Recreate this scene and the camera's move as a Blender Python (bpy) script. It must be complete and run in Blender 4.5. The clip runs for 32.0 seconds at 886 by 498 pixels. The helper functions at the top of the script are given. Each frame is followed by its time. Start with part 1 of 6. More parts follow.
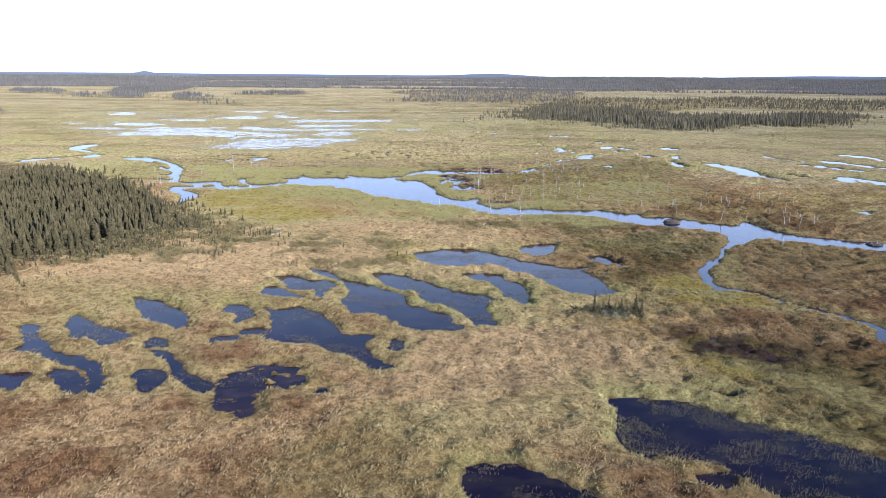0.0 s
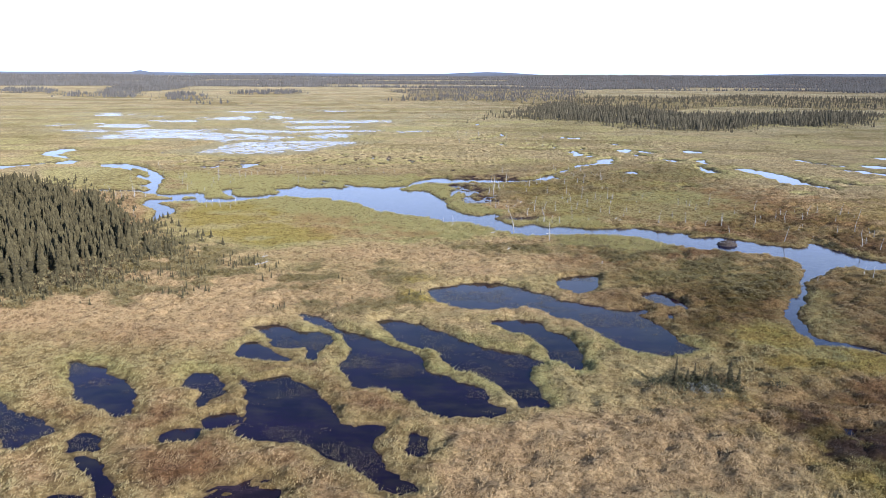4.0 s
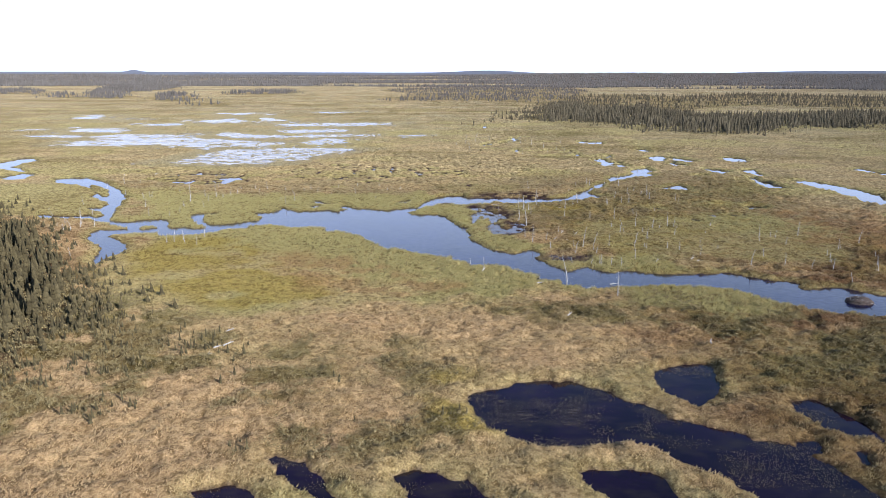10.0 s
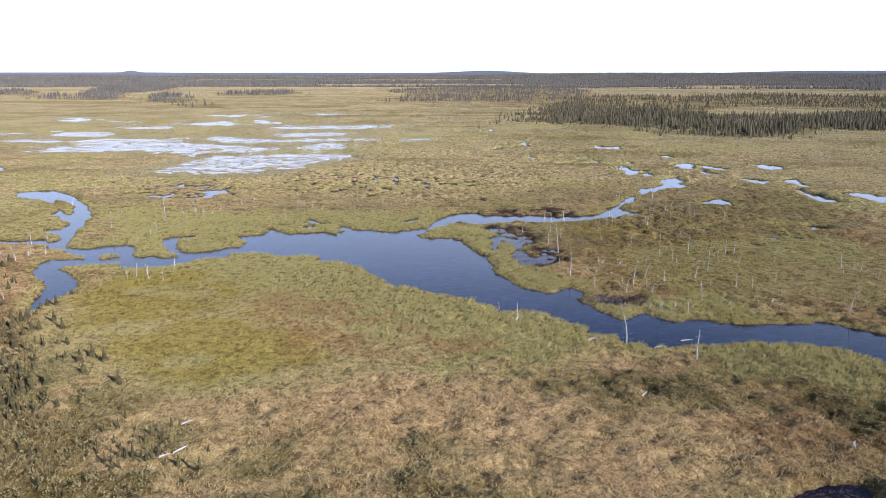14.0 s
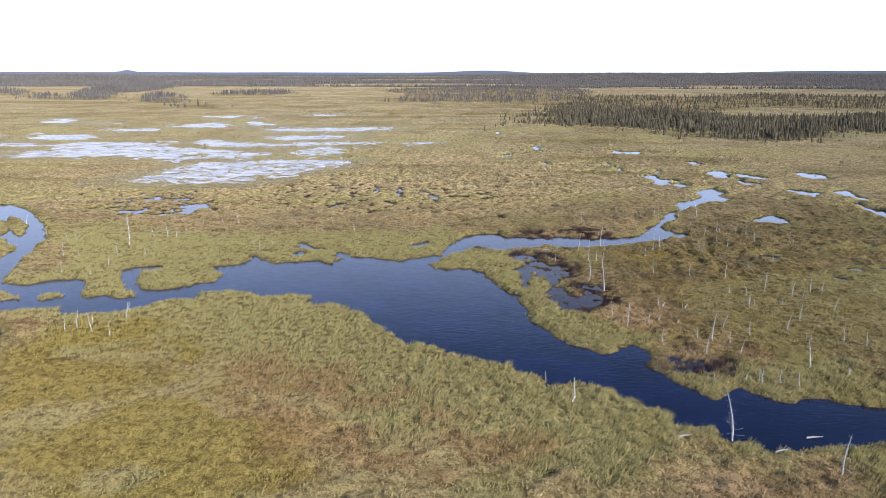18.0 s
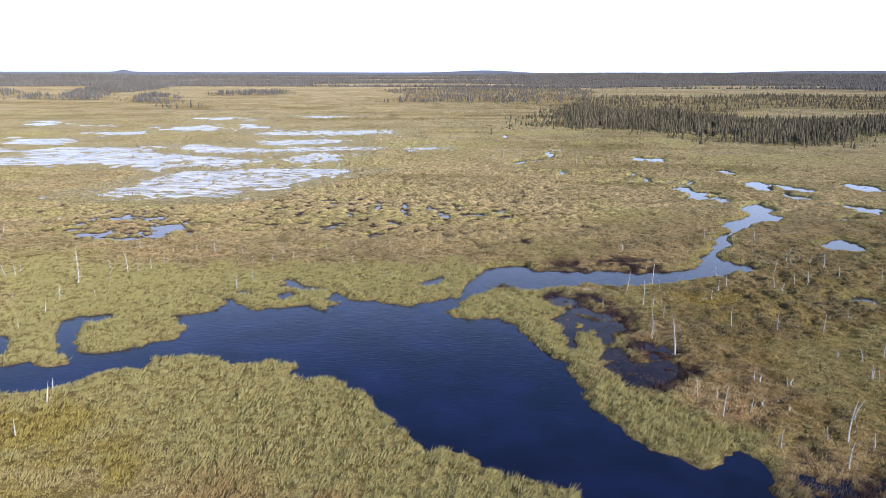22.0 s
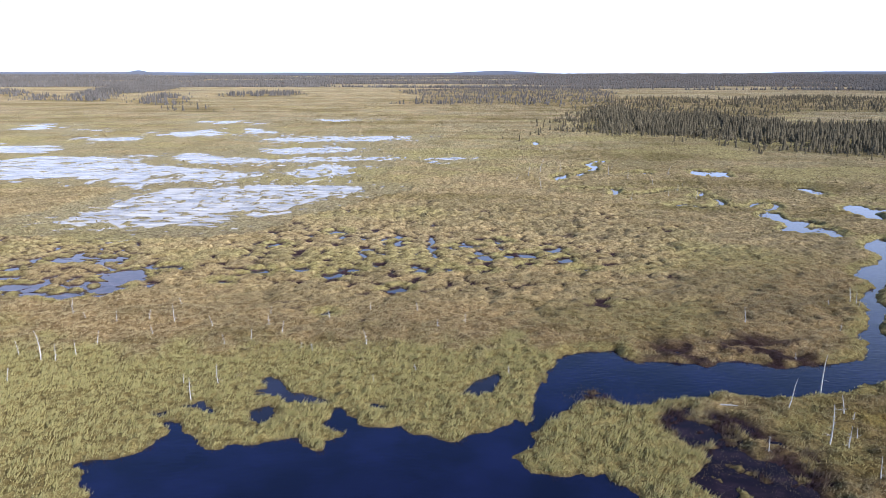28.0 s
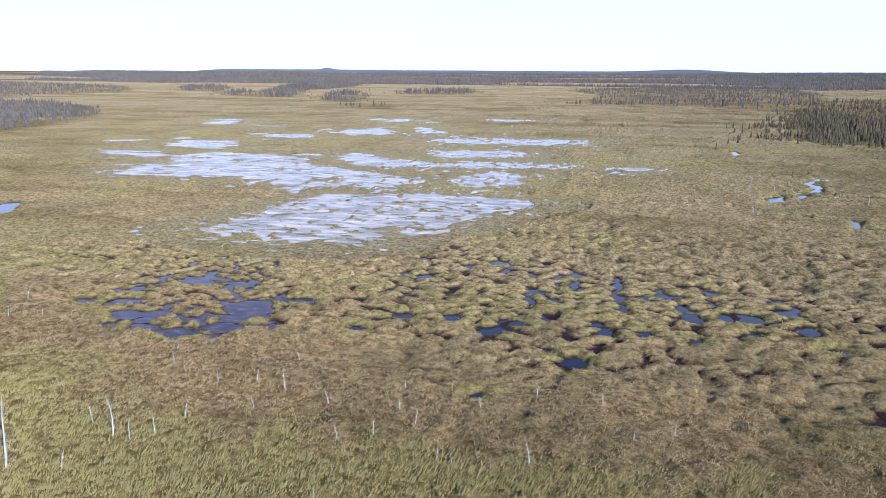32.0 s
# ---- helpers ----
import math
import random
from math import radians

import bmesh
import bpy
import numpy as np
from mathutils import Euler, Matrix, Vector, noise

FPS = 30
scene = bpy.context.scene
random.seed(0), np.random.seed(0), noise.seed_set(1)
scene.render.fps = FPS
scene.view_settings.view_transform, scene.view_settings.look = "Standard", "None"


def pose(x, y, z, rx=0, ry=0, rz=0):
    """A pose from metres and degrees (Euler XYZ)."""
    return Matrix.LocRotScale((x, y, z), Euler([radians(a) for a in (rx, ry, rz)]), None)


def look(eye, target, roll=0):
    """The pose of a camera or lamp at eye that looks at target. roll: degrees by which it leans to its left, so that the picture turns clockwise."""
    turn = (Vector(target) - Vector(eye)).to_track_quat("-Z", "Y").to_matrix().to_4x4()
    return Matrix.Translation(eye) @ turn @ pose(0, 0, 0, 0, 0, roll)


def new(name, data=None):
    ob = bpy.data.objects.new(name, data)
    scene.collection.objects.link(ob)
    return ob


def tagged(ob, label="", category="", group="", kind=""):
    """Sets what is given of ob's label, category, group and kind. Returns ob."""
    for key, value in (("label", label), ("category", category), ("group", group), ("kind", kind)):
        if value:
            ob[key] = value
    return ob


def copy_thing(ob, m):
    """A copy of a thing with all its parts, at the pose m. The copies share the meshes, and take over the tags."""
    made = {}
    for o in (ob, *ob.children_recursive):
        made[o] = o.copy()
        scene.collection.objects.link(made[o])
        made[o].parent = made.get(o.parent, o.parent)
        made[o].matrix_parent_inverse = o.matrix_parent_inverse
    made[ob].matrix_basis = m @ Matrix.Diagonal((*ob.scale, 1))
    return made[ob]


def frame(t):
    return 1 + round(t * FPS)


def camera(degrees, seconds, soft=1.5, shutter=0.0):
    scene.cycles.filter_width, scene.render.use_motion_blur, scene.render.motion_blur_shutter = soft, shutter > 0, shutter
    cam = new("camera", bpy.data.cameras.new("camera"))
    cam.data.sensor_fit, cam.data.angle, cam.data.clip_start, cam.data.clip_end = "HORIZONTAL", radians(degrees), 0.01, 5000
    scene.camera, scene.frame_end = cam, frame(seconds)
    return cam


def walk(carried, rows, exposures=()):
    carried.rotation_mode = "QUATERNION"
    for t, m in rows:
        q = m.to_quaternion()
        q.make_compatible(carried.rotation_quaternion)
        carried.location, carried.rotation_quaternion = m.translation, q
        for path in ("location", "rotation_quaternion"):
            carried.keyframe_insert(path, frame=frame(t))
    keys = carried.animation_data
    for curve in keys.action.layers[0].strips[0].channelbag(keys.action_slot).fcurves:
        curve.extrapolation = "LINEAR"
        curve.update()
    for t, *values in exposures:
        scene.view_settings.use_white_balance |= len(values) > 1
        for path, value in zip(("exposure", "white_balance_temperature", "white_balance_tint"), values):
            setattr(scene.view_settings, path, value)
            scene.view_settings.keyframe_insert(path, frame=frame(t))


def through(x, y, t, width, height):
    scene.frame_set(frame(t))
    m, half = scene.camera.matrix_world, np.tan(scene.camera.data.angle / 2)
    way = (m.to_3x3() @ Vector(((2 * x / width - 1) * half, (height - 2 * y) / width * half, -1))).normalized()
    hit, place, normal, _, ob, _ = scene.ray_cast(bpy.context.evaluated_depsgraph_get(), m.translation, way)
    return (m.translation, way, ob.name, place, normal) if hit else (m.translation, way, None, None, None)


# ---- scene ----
cam = camera(64.9, 32.0, soft=0.7)
METRES, EYE, TILT, LEAN, TURN = 225.0, 36.0, -13.85, 0.0, 0.0
ROWS = [
    (0.0, 0.0, 0.0, 0.0, 0.0, 0.07, -0.48),
    (0.5, -0.0024, 0.0152, 0.0039, -0.02, 0.03, -0.44),
    (1.0, -0.0046, 0.0306, 0.0078, -0.04, -0.01, -0.41),
    (1.5, -0.0068, 0.0457, 0.0115, -0.07, -0.03, -0.39),
    (2.0, -0.009, 0.0605, 0.015, -0.1, -0.02, -0.36),
    (2.5, -0.0113, 0.0752, 0.0183, -0.13, -0.03, -0.35),
    (3.0, -0.0136, 0.0898, 0.0215, -0.15, -0.02, -0.33),
    (3.5, -0.0159, 0.1045, 0.0249, -0.17, -0.04, -0.31),
    (5.5, -0.0246, 0.1642, 0.0393, -0.24, -0.03, -0.22),
    (6.0, -0.0268, 0.1792, 0.043, -0.26, -0.06, -0.19),
    (6.5, -0.0291, 0.1942, 0.0467, -0.29, -0.08, -0.17),
    (7.0, -0.0312, 0.2092, 0.0504, -0.3, -0.1, -0.14),
    (7.5, -0.0333, 0.2241, 0.0542, -0.33, -0.11, -0.14),
    (8.0, -0.0353, 0.2392, 0.0579, -0.35, -0.12, -0.12),
    (8.5, -0.0373, 0.2541, 0.0618, -0.36, -0.14, -0.1),
    (9.0, -0.0393, 0.269, 0.0657, -0.38, -0.14, -0.06),
    (9.5, -0.0414, 0.2839, 0.0695, -0.4, -0.14, -0.03),
    (10.0, -0.0434, 0.2987, 0.0733, -0.43, -0.15, -0.02),
    (10.5, -0.0454, 0.3137, 0.0769, -0.44, -0.14, -0.01),
    (11.0, -0.0474, 0.3285, 0.0806, -0.46, -0.14, 0.02),
    (11.5, -0.0494, 0.3434, 0.0841, -0.47, -0.14, 0.03),
    (12.0, -0.0513, 0.3582, 0.0876, -0.48, -0.15, 0.04),
    (12.5, -0.0532, 0.3731, 0.0912, -0.5, -0.15, 0.06),
    (13.0, -0.0551, 0.3879, 0.0948, -0.52, -0.14, 0.07),
    (13.5, -0.0569, 0.4026, 0.0983, -0.53, -0.13, 0.08),
    (14.0, -0.0589, 0.4172, 0.1019, -0.54, -0.13, 0.09),
    (14.5, -0.0608, 0.4318, 0.1054, -0.56, -0.13, 0.1),
    (16.5, -0.0685, 0.4919, 0.1184, -0.64, -0.11, 0.06),
    (17.0, -0.0704, 0.5069, 0.1221, -0.66, -0.13, 0.06),
    (17.5, -0.0722, 0.5218, 0.1257, -0.68, -0.12, 0.09),
    (18.0, -0.0741, 0.5366, 0.1294, -0.7, -0.14, 0.08),
    (18.5, -0.076, 0.5515, 0.133, -0.73, -0.15, 0.09),
    (19.0, -0.0779, 0.5662, 0.1369, -0.75, -0.16, 0.07),
    (19.5, -0.0797, 0.5813, 0.1405, -0.77, -0.17, 0.09),
    (20.0, -0.0814, 0.5962, 0.1444, -0.79, -0.17, 0.09),
    (20.5, -0.0829, 0.6102, 0.148, -0.8, -0.17, 0.09),
    (21.0, -0.0845, 0.6242, 0.1515, -0.82, -0.16, 0.09),
    (21.5, -0.0863, 0.6402, 0.1555, -0.84, -0.15, 0.1),
    (22.0, -0.0878, 0.6543, 0.1591, -0.84, -0.15, 0.09),
    (22.5, -0.0897, 0.6705, 0.1631, -0.85, -0.16, 0.11),
    (23.0, -0.0913, 0.6845, 0.1666, -0.86, -0.16, 0.12),
    (23.5, -0.0931, 0.6995, 0.1703, -0.87, -0.17, 0.13),
    (24.0, -0.0949, 0.7147, 0.1738, -0.88, -0.16, 0.14),
    (24.5, -0.0967, 0.7297, 0.1775, -0.89, -0.16, 0.15),
    (25.0, -0.0984, 0.7448, 0.1812, -0.9, -0.16, 0.16),
    (25.5, -0.1001, 0.7599, 0.1849, -0.92, -0.15, 0.16),
    (27.5, -0.1072, 0.82, 0.1998, -0.62, -0.11, 0.04),
    (28.0, -0.1087, 0.8358, 0.2038, 0.24, -0.11, -0.18),
    (28.5, -0.1105, 0.8517, 0.2079, 1.29, -0.13, -0.45),
    (29.0, -0.1127, 0.8676, 0.2119, 2.89, -0.17, -0.91),
    (29.5, -0.1144, 0.8837, 0.216, 5.56, -0.24, -1.61),
    (30.0, -0.1165, 0.8997, 0.22, 7.15, -0.29, -2.03),
    (30.5, -0.1187, 0.9156, 0.2241, 8.66, -0.38, -2.42),
    (31.0, -0.1212, 0.9316, 0.2281, 10.58, -0.47, -2.94),
    (31.5, -0.1244, 0.9471, 0.232, 11.84, -0.58, -3.27),
    (32.0, -0.1283, 0.9631, 0.2356, 13.72, -0.72, -3.76),
]
walk(cam, [(t, pose(0, 0, EYE, TILT, LEAN, TURN) @ pose(METRES * x, METRES * y, METRES * z, 90 + pitch, roll, yaw)) for t, x, y, z, yaw, pitch, roll in ROWS],
     exposures=[(0.0, 1.12, 5450.0, 14.5), (6.0, 0.98, 5650.0, 15.5), (12.0, 0.90, 5850.0, 16.0), (18.0, 0.87, 5850.0, 16.5), (25.0, 1.0, 5850.0, 15.0), (32.0, 0.77, 5400.0, 20.0)])

# ---- light: hazy bright sky, one sun ----
SUN_AZ, SUN_EL = 130.0, 25.5          # degrees clockwise from ahead (+y), above the horizon
world = bpy.data.worlds.new("bog_sky")
scene.world = world
world.use_nodes = True
wn, wl = world.node_tree.nodes, world.node_tree.links
sky = wn.new("ShaderNodeTexSky")
sky.sky_type = 'NISHITA'
sky.sun_disc = False
sky.sun_elevation, sky.sun_rotation = radians(SUN_EL), radians(SUN_AZ)
sky.air_density, sky.dust_density, sky.ozone_density = 1.0, 0.1, 3.0
# bright haze that lies along the whole horizon and thins out upwards
up = wn.new("ShaderNodeTexCoord")
xyz = wn.new("ShaderNodeSeparateXYZ")
wl.new(up.outputs["Generated"], xyz.inputs[0])
thin = wn.new("ShaderNodeMapRange")
thin.interpolation_type = 'SMOOTHSTEP'
for k, v in ((1, 0.15), (2, 0.42), (3, 0.95), (4, 0.0)):
    thin.inputs[k].default_value = v
wl.new(xyz.outputs[2], thin.inputs[0])
haze = wn.new("ShaderNodeMix")
haze.data_type = 'RGBA'
haze.inputs[7].default_value = (7.3, 8.6, 10.9, 1)
wl.new(thin.outputs[0], haze.inputs[0])
wl.new(sky.outputs[0], haze.inputs[6])
wl.new(haze.outputs[2], wn["Background"].inputs[0])
wn["Background"].inputs[1].default_value = 0.085
sun = new("sun", bpy.data.lights.new("sun", 'SUN'))
sun.data.energy, sun.data.angle, sun.data.color = 4.6, radians(0.6), (1.0, 0.95, 0.86)
sd = Vector((math.sin(radians(SUN_AZ)) * math.cos(radians(SUN_EL)), math.cos(radians(SUN_AZ)) * math.cos(radians(SUN_EL)), math.sin(radians(SUN_EL))))
sun.matrix_world = look(sd * 300, (0, 0, 0))


# ---- materials ----
def material(name, rough=0.9, spec=0.2):
    m = bpy.data.materials.new(name)
    m.use_nodes = True
    nt = m.node_tree
    b = nt.nodes["Principled BSDF"]
    b.inputs["Roughness"].default_value = rough
    b.inputs["Specular IOR Level"].default_value = spec
    b.inputs["Diffuse Roughness"].default_value = 0.7
    return m, nt, b


def node(nt, kind, **kw):
    n = nt.nodes.new(kind)
    for k, v in kw.items():
        n.inputs[k.replace("_", " ")].default_value = v
    return n


def attr(nt, name):
    n = nt.nodes.new("ShaderNodeAttribute")
    n.attribute_name = name
    return n.outputs["Fac"]


def mix(nt, fac, a, b, kind='MIX'):
    n = nt.nodes.new("ShaderNodeMix")
    n.data_type, n.blend_type = 'RGBA', kind
    for i, v in ((0, fac), (6, a), (7, b)):
        if isinstance(v, (int, float)):
            n.inputs[i].default_value = v
        elif isinstance(v, tuple):
            n.inputs[i].default_value = (*v, 1)
        else:
            nt.links.new(v, n.inputs[i])
    return n.outputs[2]


def ramp(nt, src, lo, hi, a=0.0, b=1.0):
    n = nt.nodes.new("ShaderNodeMapRange")
    n.inputs[1].default_value, n.inputs[2].default_value, n.inputs[3].default_value, n.inputs[4].default_value = lo, hi, a, b
    nt.links.new(src, n.inputs[0])
    return n.outputs[0]


def place(nt, scale=(1, 1, 1), turn=0):
    g = nt.nodes.new("ShaderNodeNewGeometry")
    m = nt.nodes.new("ShaderNodeMapping")
    m.inputs["Scale"].default_value = scale
    m.inputs["Rotation"].default_value = (0, 0, radians(turn))
    nt.links.new(g.outputs["Position"], m.inputs["Vector"])
    return m.outputs[0]


def grain(nt, vec, scale, detail=4.0, rough=0.6):
    n = node(nt, "ShaderNodeTexNoise", Scale=scale, Detail=detail, Roughness=rough)
    nt.links.new(vec, n.inputs["Vector"])
    return n.outputs["Fac"]


def island(nt):
    g = nt.nodes.new("ShaderNodeNewGeometry")
    return g.outputs["Random Per Island"]


def bump(nt, bsdf, src, strength, dist):
    n = node(nt, "ShaderNodeBump", Strength=strength, Distance=dist)
    nt.links.new(src, n.inputs["Height"])
    nt.links.new(n.outputs[0], bsdf.inputs["Normal"])


TAN, BROWN, GREEN = (0.56, 0.405, 0.215), (0.285, 0.17, 0.085), (0.43, 0.378, 0.16)
# pale sedge, also blended in with distance to stand for haze
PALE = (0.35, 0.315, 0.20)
OCHRE, MUD, HEATH, RUST = (0.40, 0.315, 0.085), (0.062, 0.036, 0.043), (0.165, 0.13, 0.046), (0.40, 0.245, 0.115)


def plant_colour(nt):
    """The bog's colour by what grows: dry sedge, brown heath, green sedge, ochre moss, bare peat. Pale also stands in
    for haze, mud and heath for shade.
    """
    c = mix(nt, attr(nt, "brown"), TAN, BROWN)
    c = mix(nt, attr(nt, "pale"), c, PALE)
    c = mix(nt, attr(nt, "heath"), c, HEATH)
    c = mix(nt, attr(nt, "green"), c, GREEN)
    c = mix(nt, attr(nt, "ochre"), c, OCHRE)
    c = mix(nt, attr(nt, "rust"), c, RUST)
    return mix(nt, attr(nt, "mud"), c, MUD)


def ground_material():
    m, nt, b = material("bog_ground", 0.95, 0.1)
    p = place(nt)
    c = plant_colour(nt)
    mid = grain(nt, p, 0.45, 5.0, 0.65)
    fine = grain(nt, p, 4.5, 6.0, 0.7)
    clump = grain(nt, p, 1.3, 4.0, 0.6)
    c = mix(nt, ramp(nt, mid, 0.35, 0.68), mix(nt, 1.0, c, (0.72, 0.69, 0.66), 'MULTIPLY'), mix(nt, 1.0, c, (1.12, 1.12, 1.1), 'MULTIPLY'))
    c = mix(nt, ramp(nt, clump, 0.40, 0.56), mix(nt, 1.0, c, (0.60, 0.57, 0.52), 'MULTIPLY'), mix(nt, 1.0, c, (1.1, 1.1, 1.1), 'MULTIPLY'))
    c = mix(nt, ramp(nt, fine, 0.35, 0.65), mix(nt, 1.0, c, (0.58, 0.56, 0.54), 'MULTIPLY'), mix(nt, 1.0, c, (1.25, 1.24, 1.22), 'MULTIPLY'))
    # darken under the tufts: dead litter plus painted shade of the gaps
    c = mix(nt, attr(nt, "litter_shade"), c, mix(nt, 1.0, c, (0.70, 0.65, 0.60), 'MULTIPLY'))
    nt.links.new(c, b.inputs["Base Color"])
    both = nt.nodes.new("ShaderNodeMath")
    both.operation = 'ADD'
    nt.links.new(fine, both.inputs[0])
    nt.links.new(clump, both.inputs[1])
    bump(nt, b, both.outputs[0], 1.0, 0.7)
    return m


def leaf_material(name, through=0.25):
    m, nt, b = material(name, 0.65, 0.25)
    c = plant_colour(nt)
    r = island(nt)
    c = mix(nt, ramp(nt, r, 0, 1), mix(nt, 1.0, c, (0.88, 0.87, 0.84), 'MULTIPLY'), mix(nt, 1.0, c, (1.08, 1.08, 1.05), 'MULTIPLY'))
    nt.links.new(c, b.inputs["Base Color"])
    t = nt.nodes.new("ShaderNodeBsdfTranslucent")
    nt.links.new(c, t.inputs[0])
    s = nt.nodes.new("ShaderNodeMixShader")
    s.inputs[0].default_value = through
    nt.links.new(b.outputs[0], s.inputs[1])
    nt.links.new(t.outputs[0], s.inputs[2])
    nt.links.new(s.outputs[0], nt.nodes["Material Output"].inputs[0])
    return m


def varied(name, dark, light, rough=0.9, scale=3.0, isle=True, spec=0.15, lo=0.65, hi=1.3):
    m, nt, b = material(name, rough, spec)
    p = place(nt)
    c = mix(nt, ramp(nt, grain(nt, p, scale), 0.3, 0.7), dark, light)
    if isle:
        c = mix(nt, island(nt), mix(nt, 1.0, c, (lo, lo, lo), 'MULTIPLY'), mix(nt, 1.0, c, (hi, hi, hi), 'MULTIPLY'))
    nt.links.new(c, b.inputs["Base Color"])
    return m


def water_material(name, base, ripple, murk=0.0, murky=(0.022, 0.018, 0.013), shoal=(0.4, 0.5, 1.0), gloss=0.5):
    m, nt, b = material(name, 0.045, gloss)
    b.inputs["IOR"].default_value = 1.33
    p = place(nt, (0.7, 3.0, 1.0), 38)
    big = grain(nt, place(nt), 0.12, 3.0)
    c = mix(nt, ramp(nt, big, 0.4, 0.7), base, tuple(v * 2.2 for v in base))
    if murk:
        c = mix(nt, ramp(nt, grain(nt, place(nt, shoal, 12), 1.0, 6.0, 0.65), 0.46, 0.66, 0.0, murk), c, murky)
    nt.links.new(c, b.inputs["Base Color"])
    w = grain(nt, p, 1.0, 2.0, 0.5)
    bump(nt, b, w, ripple, 0.06)
    return m


GROUND = ground_material()
BLADES = leaf_material("sedge_blades", 0.42)
WATER = water_material("peat_water", (0.0022, 0.0030, 0.015), 0.25)
WATER_POND = water_material("pond_water", (0.0036, 0.0012, 0.0056), 0.08, 0.6, (0.022, 0.017, 0.012), (0.22, 0.4, 1.0), 0.36)
WATER_CALM = water_material("calm_shallow_water", (0.008, 0.008, 0.016), 0.03)
WATER_LAWN = water_material("flooded_lawn_water", (0.12, 0.11, 0.10), 0.02, 0.95, (0.42, 0.385, 0.32), (0.09, 0.35, 1.0), 0.14)
WATER_LAWN.node_tree.nodes["Principled BSDF"].inputs["Roughness"].default_value = 0.2
WATER_MUD = water_material("muddy_water", (0.006, 0.003, 0.005), 0.1, 0.7, (0.03, 0.017, 0.021), gloss=0.28)
WATER_SLOUGH = water_material("slough_water", (0.016, 0.010, 0.015), 0.03, 0.9, (0.085, 0.058, 0.066), (0.4, 1.1, 1.0))
NEEDLES = varied("spruce_needles", (0.040, 0.032, 0.015), (0.098, 0.08, 0.038))
BARK = varied("spruce_bark", (0.07, 0.055, 0.045), (0.13, 0.11, 0.09))
DEADWOOD = varied("bleached_deadwood", (0.30, 0.28, 0.255), (0.52, 0.50, 0.46))
STICKS = varied("peeled_sticks", (0.04, 0.03, 0.024), (0.13, 0.10, 0.08))
SHRUB = varied("leatherleaf_shrub", (0.17, 0.135, 0.062), (0.30, 0.24, 0.12), lo=0.75, hi=1.15, spec=0.05)
SILVER = varied("silvery_shrub", (0.17, 0.16, 0.125), (0.33, 0.32, 0.26))
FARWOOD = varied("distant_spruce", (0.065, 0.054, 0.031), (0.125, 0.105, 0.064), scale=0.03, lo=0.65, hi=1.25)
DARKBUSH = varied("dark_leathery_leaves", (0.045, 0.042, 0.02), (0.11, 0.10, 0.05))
# greyer and lighter than nearer spruces: distance haze painted into the colour
FARGREY = varied("haze_grey_spruce", (0.082, 0.074, 0.064), (0.13, 0.118, 0.103), scale=0.01, lo=0.75, hi=1.15)
# the blue cast of far air is painted into the hills
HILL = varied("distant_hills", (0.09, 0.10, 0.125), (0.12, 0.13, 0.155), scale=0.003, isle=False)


# ---- numeric tools ----
def hash2(ix, iy, seed):
    h = (ix * 374761393 + iy * 668265263 + seed * 974711) & 0x7FFFFFFF
    h = ((h ^ (h >> 13)) * 1274126177) & 0x7FFFFFFF
    return ((h ^ (h >> 16)) & 0xFFFF) / 65535.0


def vnoise(x, y, seed=0):
    """Smooth value noise, 0 to 1."""
    fx, fy = np.floor(x), np.floor(y)
    ix, iy = fx.astype(np.int64), fy.astype(np.int64)
    u, v = x - fx, y - fy
    u, v = u * u * (3 - 2 * u), v * v * (3 - 2 * v)
    a, b = hash2(ix, iy, seed), hash2(ix + 1, iy, seed)
    c, d = hash2(ix, iy + 1, seed), hash2(ix + 1, iy + 1, seed)
    return (a * (1 - u) + b * u) * (1 - v) + (c * (1 - u) + d * u) * v


def fbm(x, y, seed=0, octaves=3):
    s, a, tot = 0.0, 1.0, 0.0
    for o in range(octaves):
        s = s + a * vnoise(x * 2 ** o + 17.3 * o, y * 2 ** o - 9.1 * o, seed + o)
        tot += a
        a *= 0.5
    return s / tot


def smooth(lo, hi, x):
    t = np.clip((x - lo) / (hi - lo), 0, 1)
    return t * t * (3 - 2 * t)


def spline(pts, n=4):
    """A closed smooth curve through the corners of an outline."""
    p = np.array(pts, float)
    a, b, c, d = np.roll(p, 1, 0), p, np.roll(p, -1, 0), np.roll(p, -2, 0)
    # cardinal spline, a little tighter than Catmull-Rom
    out = []
    s = 0.42
    for k in range(n):
        t = k / n
        h1, h2, h3, h4 = 2 * t ** 3 - 3 * t ** 2 + 1, -2 * t ** 3 + 3 * t ** 2, t ** 3 - 2 * t ** 2 + t, t ** 3 - t ** 2
        out.append(h1 * b + h2 * c + h3 * s * (c - a) + h4 * s * (d - b))
    return np.stack(out, 1).reshape(-1, 2)


